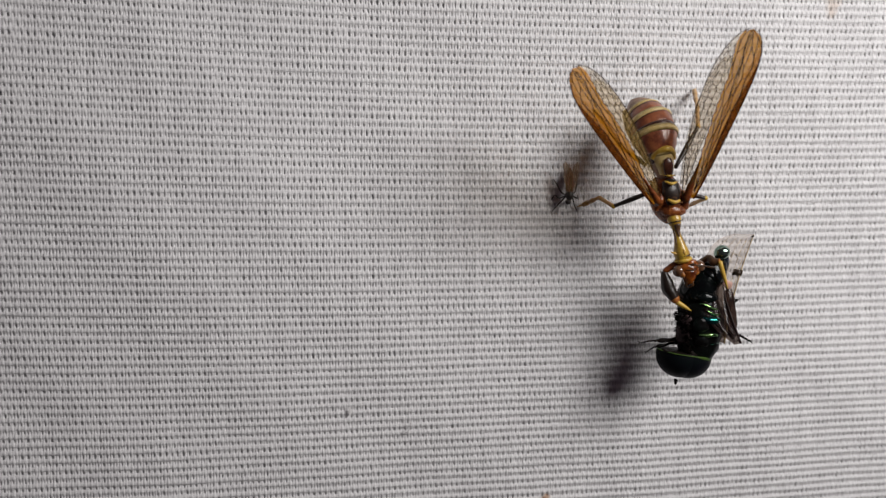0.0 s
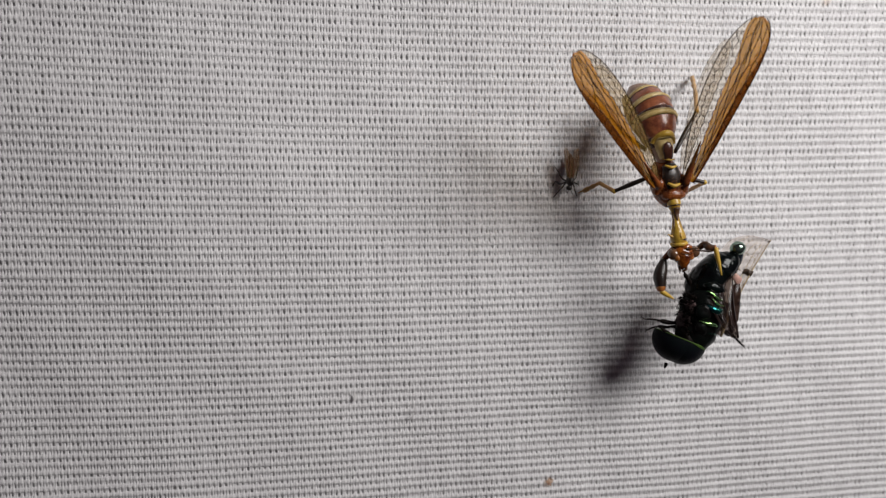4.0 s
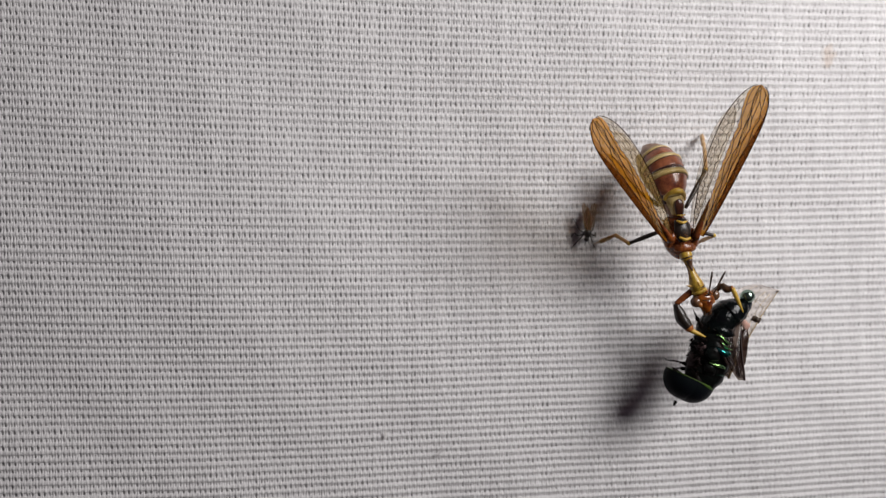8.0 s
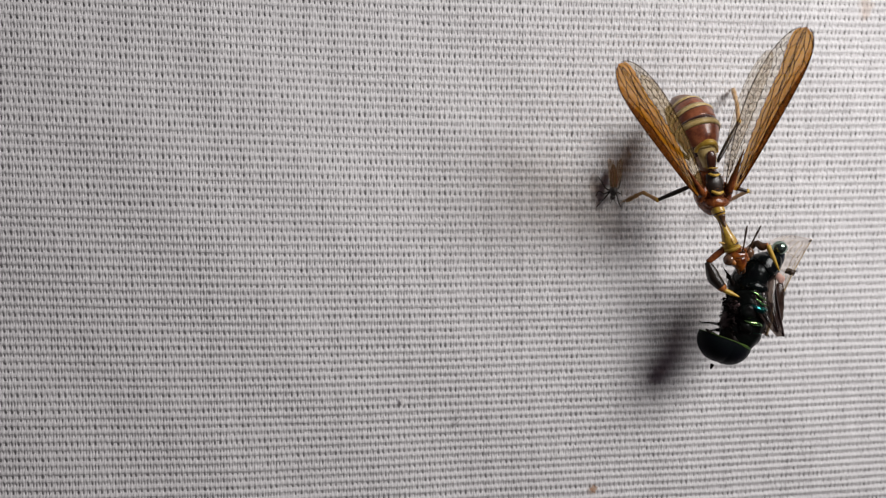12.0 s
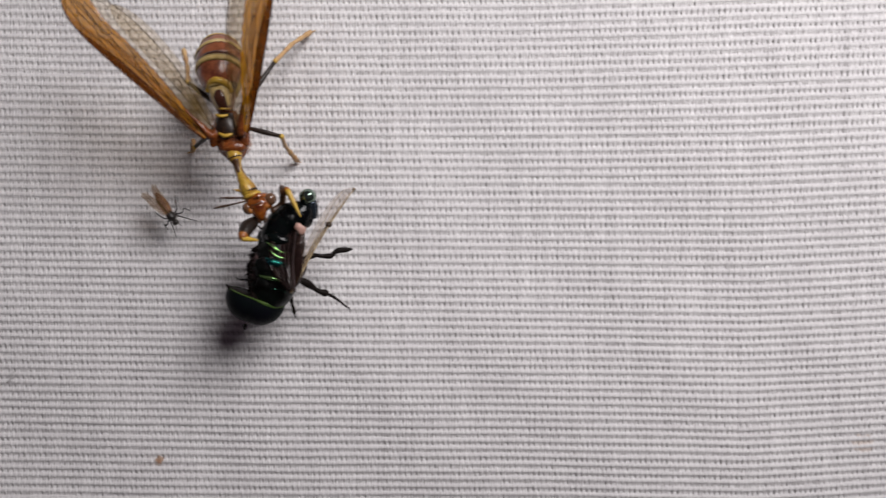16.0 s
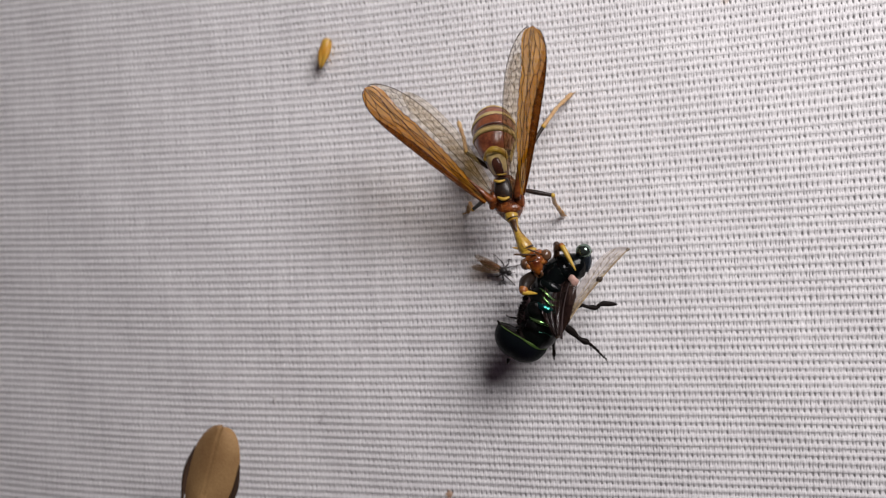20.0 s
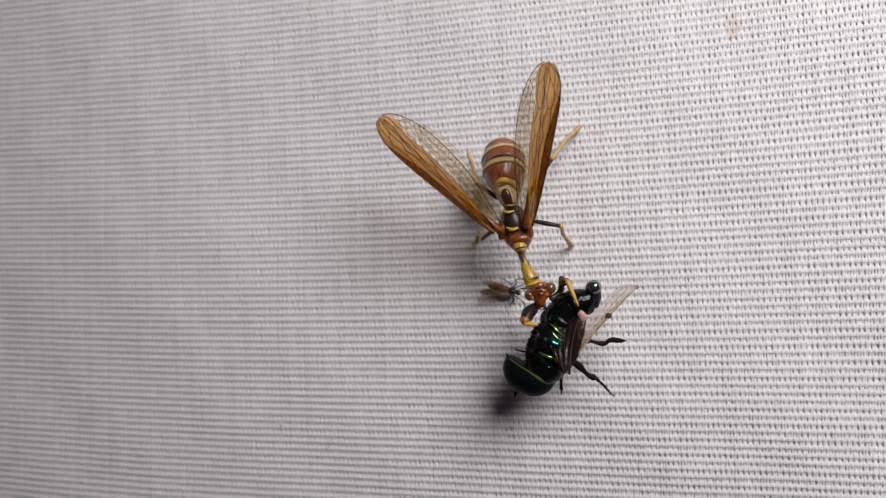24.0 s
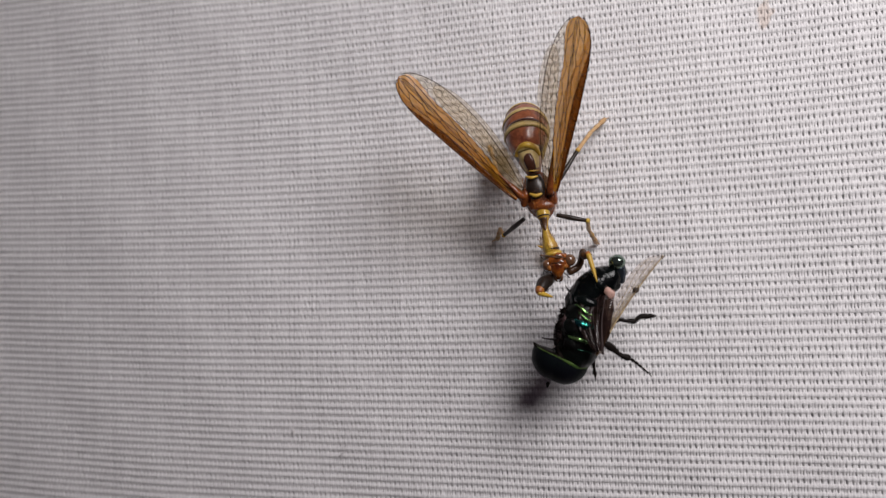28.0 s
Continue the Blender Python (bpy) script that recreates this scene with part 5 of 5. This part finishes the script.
TUCK_ROWS = [(0, 0), (5.5, 0), (6.2, 0.7), (7, 1), (11.5, 1), (13.5, 0.3), (15, 0), (28, 0)]
FRONT_ROWS = [(0, 0), (5.5, 0.2), (7.5, 0.1), (8.2, 1), (11.5, 1), (13.5, 0.5), (15, 1), (28, 1)]
DRAW_ROWS = [(0, 0.65), (14, 0.65), (15, 0), (28, 0)]
SHIFT_ROWS = [(0, 0.0), (27.45, 0.0), (27.65, 0.9), (27.85, 2.1), (28, 2.5)]
GNAT_ROWS = [(0, 25.45, -1.3, -1.4, 0), (14.0, 25.45, -1.3, -1.4, 0), (14.1, 26.0, -1.3, -3.2, -15), (14.2, 25.91, -2.2, -5.19, -28), (14.4, 25.61, -3.6, -8.57, -28), (14.6, 24.66, -3.6, -9.47, -25), (15.3, 24.12, -3.6, -8.97, -25), (16, 25.84, -3.6, -8.63, -40), (17, 27.0, -2.4, -8.59, -55), (18, 30.2, -1.3, -8.6, -70), (20, 30.2, -1.3, -8.9, -70), (21.5, 31.0, -1.3, -9.9, -60), (23.5, 30.1, -1.3, -8.3, -80), (24.5, 30.5, -1.3, -7.6, -80), (25, 30.1, -1.3, -6.6, -75), (25.5, 31.8, -1.3, -5.8, -40), (26, 32.8, -1.3, -5.4, -12), (28, 32.8, -1.3, -5.4, -12)]
HOPPER_ROWS = [(0, -8, -60, 10), (17.0, -7, -48, 10), (17.3, -2.7, -38.0, 10), (17.4, 1.2, -35.0, 8), (17.6, 2.4, -33.0, 5), (18, 10.3, -26.6, 12), (18.3, 10.2, -25.6, 12), (18.6, 9.2, -19.0, 8), (18.8, 9.8, -10.3, 5), (19, 12.4, -8.5, 12), (19.2, 13.5, -3.8, -5), (19.5, 10.6, 2.0, -6), (19.7, 9.8, 8.8, 0), (19.8, 10.0, 9.4, 0), (20, 12.4, 14.9, 17), (20.2, 15.2, 19.8, 17), (20.4, 16.5, 24.5, 17), (21, 18, 46, 17), (28, 20, 60, 17)]
BEETLE_ROWS = [(0, 150, -1.4, 12, -60), (18.3, 150, -1.4, 12, -60), (18.5, 118, -22, 4, -20), (18.6, 82, -9, -3, 0), (18.7, 70.5, -3.5, -4.6, 5), (18.8, 70.5, -2.8, -4.9, 5), (18.9, 71.5, -2.8, -2.9, 0), (19, 69.5, -2.8, 0.1, -12), (19.1, 68.2, -2.8, 4.8, -12), (19.2, 66.8, -3.0, 8.6, -10), (19.3, 63.7, -3.2, 10.2, -10), (19.5, 62.1, -3.2, 10.6, -26), (19.6, 61.6, -3.2, 10.6, -30), (19.7, 61.1, -5.0, 9.8, -25), (19.8, 64, -25, 40, 0), (20, 72, -20, 78, 0), (20.3, 75, -1.4, 92, 0), (28, 75, -1.4, 92, 0)]
OPEN_ROWS = [(0, 0), (18.4, 0), (18.5, 0.7), (18.6, 1), (18.68, 1), (18.76, 0.3), (18.82, 0), (19.6, 0), (19.65, 0.5), (19.7, 1), (20, 1), (20.3, 0.5), (20.6, 0), (28, 0)]
MOTH_ROWS = [(0, 130, -2.5, 10, 60), (16.3, 130, -18, 0, 60), (16.5, 87, -22, -17, 62), (16.7, 128, -20, -10, 80), (16.9, 60, -2.5, 75, 20), (17.2, 52, -20, 40, 30), (17.3, 49.4, -22, 4.3, 52), (17.4, 48, -20, 42, 80), (17.8, 0, -25, 80, 110), (18.4, -90, -20, 40, 160), (19.2, -100, -15, -70, 175), (19.8, -10, -15, -70, 185), (19.9, 1, -15, -54, 188), (20.0, 5.0, -15, -27.8, 200), (20.1, 6, -17, -56, 201), (20.6, 20, -12, -90, 200), (21.0, 24, -2.5, -110, 200), (28, 24, -2.5, -110, 200)]


def motions():
    walk(fly, [(t, turned(FLY_AT, x, FLY_AT[1], z, a - 36.5)) for t, x, z, a in FLY_ROWS])
    walk(mantid, [(t, pose(ROOT[0] / 1000 - 0.00001 * s, ROOT[1] / 1000, ZERO + (ROOT[2] + s) / 1000)) for t, s in SHIFT_ROWS])
    p = (Vector(PIVOT) - Vector(ROOT)) / 1000
    for ob in FORE:
        walk(ob, [(t, Matrix.Translation(p) @ pose(0, 0, 0, 0, 17 - a, 0) @ Matrix.Translation(-p)) for t, a in NECK_ROWS])
    e = (Vector(ELBOW_ROOT) - Vector(ROOT)) / 1000
    walk(catch_a, [(t, Matrix.Translation(p) @ pose(0, 0, 0, 0, 17 - a, 0) @ Matrix.Translation(e - p) @ pose(g / 1000, 0, 0, 0, -50 * f, 0) @ Matrix.Translation(-e)) for t, a, f, g in FOLD_ROWS])
    b, k = (Vector(ELBOW) - Vector(ROOT)) / 1000, (Vector(KNEE) - Vector(ROOT)) / 1000
    for ob in catch_a.children:
        curl = 100 if ob.name.startswith("hook") else 0
        walk(ob, [(t, Matrix.Translation(b) @ pose(0, 0, 0, 0, 50 * f, 0) @ pose(0, 0, 0, 0, 0, 55 * f) @ pose(0, 0, 0, 0, 85 * f, 0) @ Matrix.Translation(k - b) @ pose(0, 0, 0, 0, -curl * f, 0) @ Matrix.Translation(-k)) for t, a, f, g in FOLD_ROWS])
    e = (Vector(ELBOW_B) - Vector(ROOT)) / 1000
    walk(catch_b, [(t, Matrix.Translation(p) @ pose(0, 0, 0, 0, 17 - a, 0) @ Matrix.Translation(e - p) @ pose(0, 0, 0, 0, -24 * f, 0) @ Matrix.Translation(-e)) for t, a, f, g in FOLD_ROWS])
    for ob in catch_b.children:
        walk(ob, [(t, Matrix.Translation(e) @ pose(0, 0, 0, 0, 24 * f, 0) @ Matrix.Translation(-e)) for t, a, f, g in FOLD_ROWS])
    for ob, base in ANTENNAE:
        b = (Vector(base) - Vector(ROOT)) / 1000
        walk(ob, [(t, Matrix.Translation(b) @ pose(0, 0, 0, f, s, 0) @ Matrix.Translation(-b)) for t, s, f in ANTENNA_ROWS])
    r = (Vector(FLY_WING_ROOT) - Vector(FLY_AT)) / 1000
    axis = (Vector(FLY_WING_TIP) - Vector(FLY_WING_ROOT)).normalized()
    walk(CLEAR_WING, [(t, Matrix.Translation(r) @ Matrix.Rotation(math.radians(s), 4, axis) @ Matrix.Translation(-r)) for t, s in ROLL_ROWS])
    walk(LEG_A, [(t, pose(-0.0016 * k, 0.0006 * k, -0.0012 * k)) for t, k in DRAW_ROWS])
    walk(LEG_C, [(t, pose(0.001 * k, 0.0006 * k, -0.0008 * k)) for t, k in ((0, 0), (14, 0), (15, 1), (28, 1))])
    walk(LEG_B, [(t, pose(-0.0017 * k, 0.0006 * k, 0.0016 * k)) for t, k in TUCK_ROWS])
    for ob in (LEG_D, LEG_E):
        walk(ob, [(t, pose(0.0019 * k, 0.0006 * k, -0.0009 * k)) for t, k in FRONT_ROWS])
    for ob, hinge, rows in ((RIGHT_WING, (33.75, -9.0, -2.0), WING_ROWS), (LEFT_WING, (30.95, -8.75, -2.3), LEFT_ROWS)):
        b = (Vector(hinge) - Vector(ROOT)) / 1000
        walk(ob, [(t, Matrix.Translation(b) @ pose(0, 0, 0, 0, a, 0) @ Matrix.Translation(-b)) for t, a in rows])
    for ob in LEGS:
        walk(ob, [(t, pose(0.00001 * s, 0, -s / 1000)) for t, s in SHIFT_ROWS])
    walk(gnat, [(t, turned(GNAT_AT, x, y, z, a)) for t, x, y, z, a in GNAT_ROWS])
    walk(hopper, [(t, turned(HOPPER_AT, x, HOPPER_AT[1], z, a)) for t, x, z, a in HOPPER_ROWS])
    walk(beetle, [(t, turned(BEETLE_AT, x, y, z, a)) for t, x, y, z, a in BEETLE_ROWS])
    for ob, s in CASES:
        b = Vector((0.6 * s * 0.64, -0.3 * 0.8, 1.9 * 0.8)) / 1000
        walk(ob, [(t, Matrix.Translation(b) @ pose(0, 0, 0, -18 * f, s * (-100 if s < 0 else -85) * f, 0) @ Matrix.Translation(-b)) for t, f in OPEN_ROWS])
    for ob, s in HIND_WINGS:
        b = Vector((0.7 * s * 0.64, -0.5 * 0.8, 1.4 * 0.8)) / 1000
        walk(ob, [(t, Matrix.Translation(b) @ pose(s * 0.0012 * f, -0.0003 * f, -0.0002 * f, 0, s * -62 * f, 0) @ Matrix.Translation(-b)) for t, f in OPEN_ROWS])
    walk(moth, [(t, turned(MOTH_AT, x, y, z, a)) for t, x, y, z, a in MOTH_ROWS])


motions()
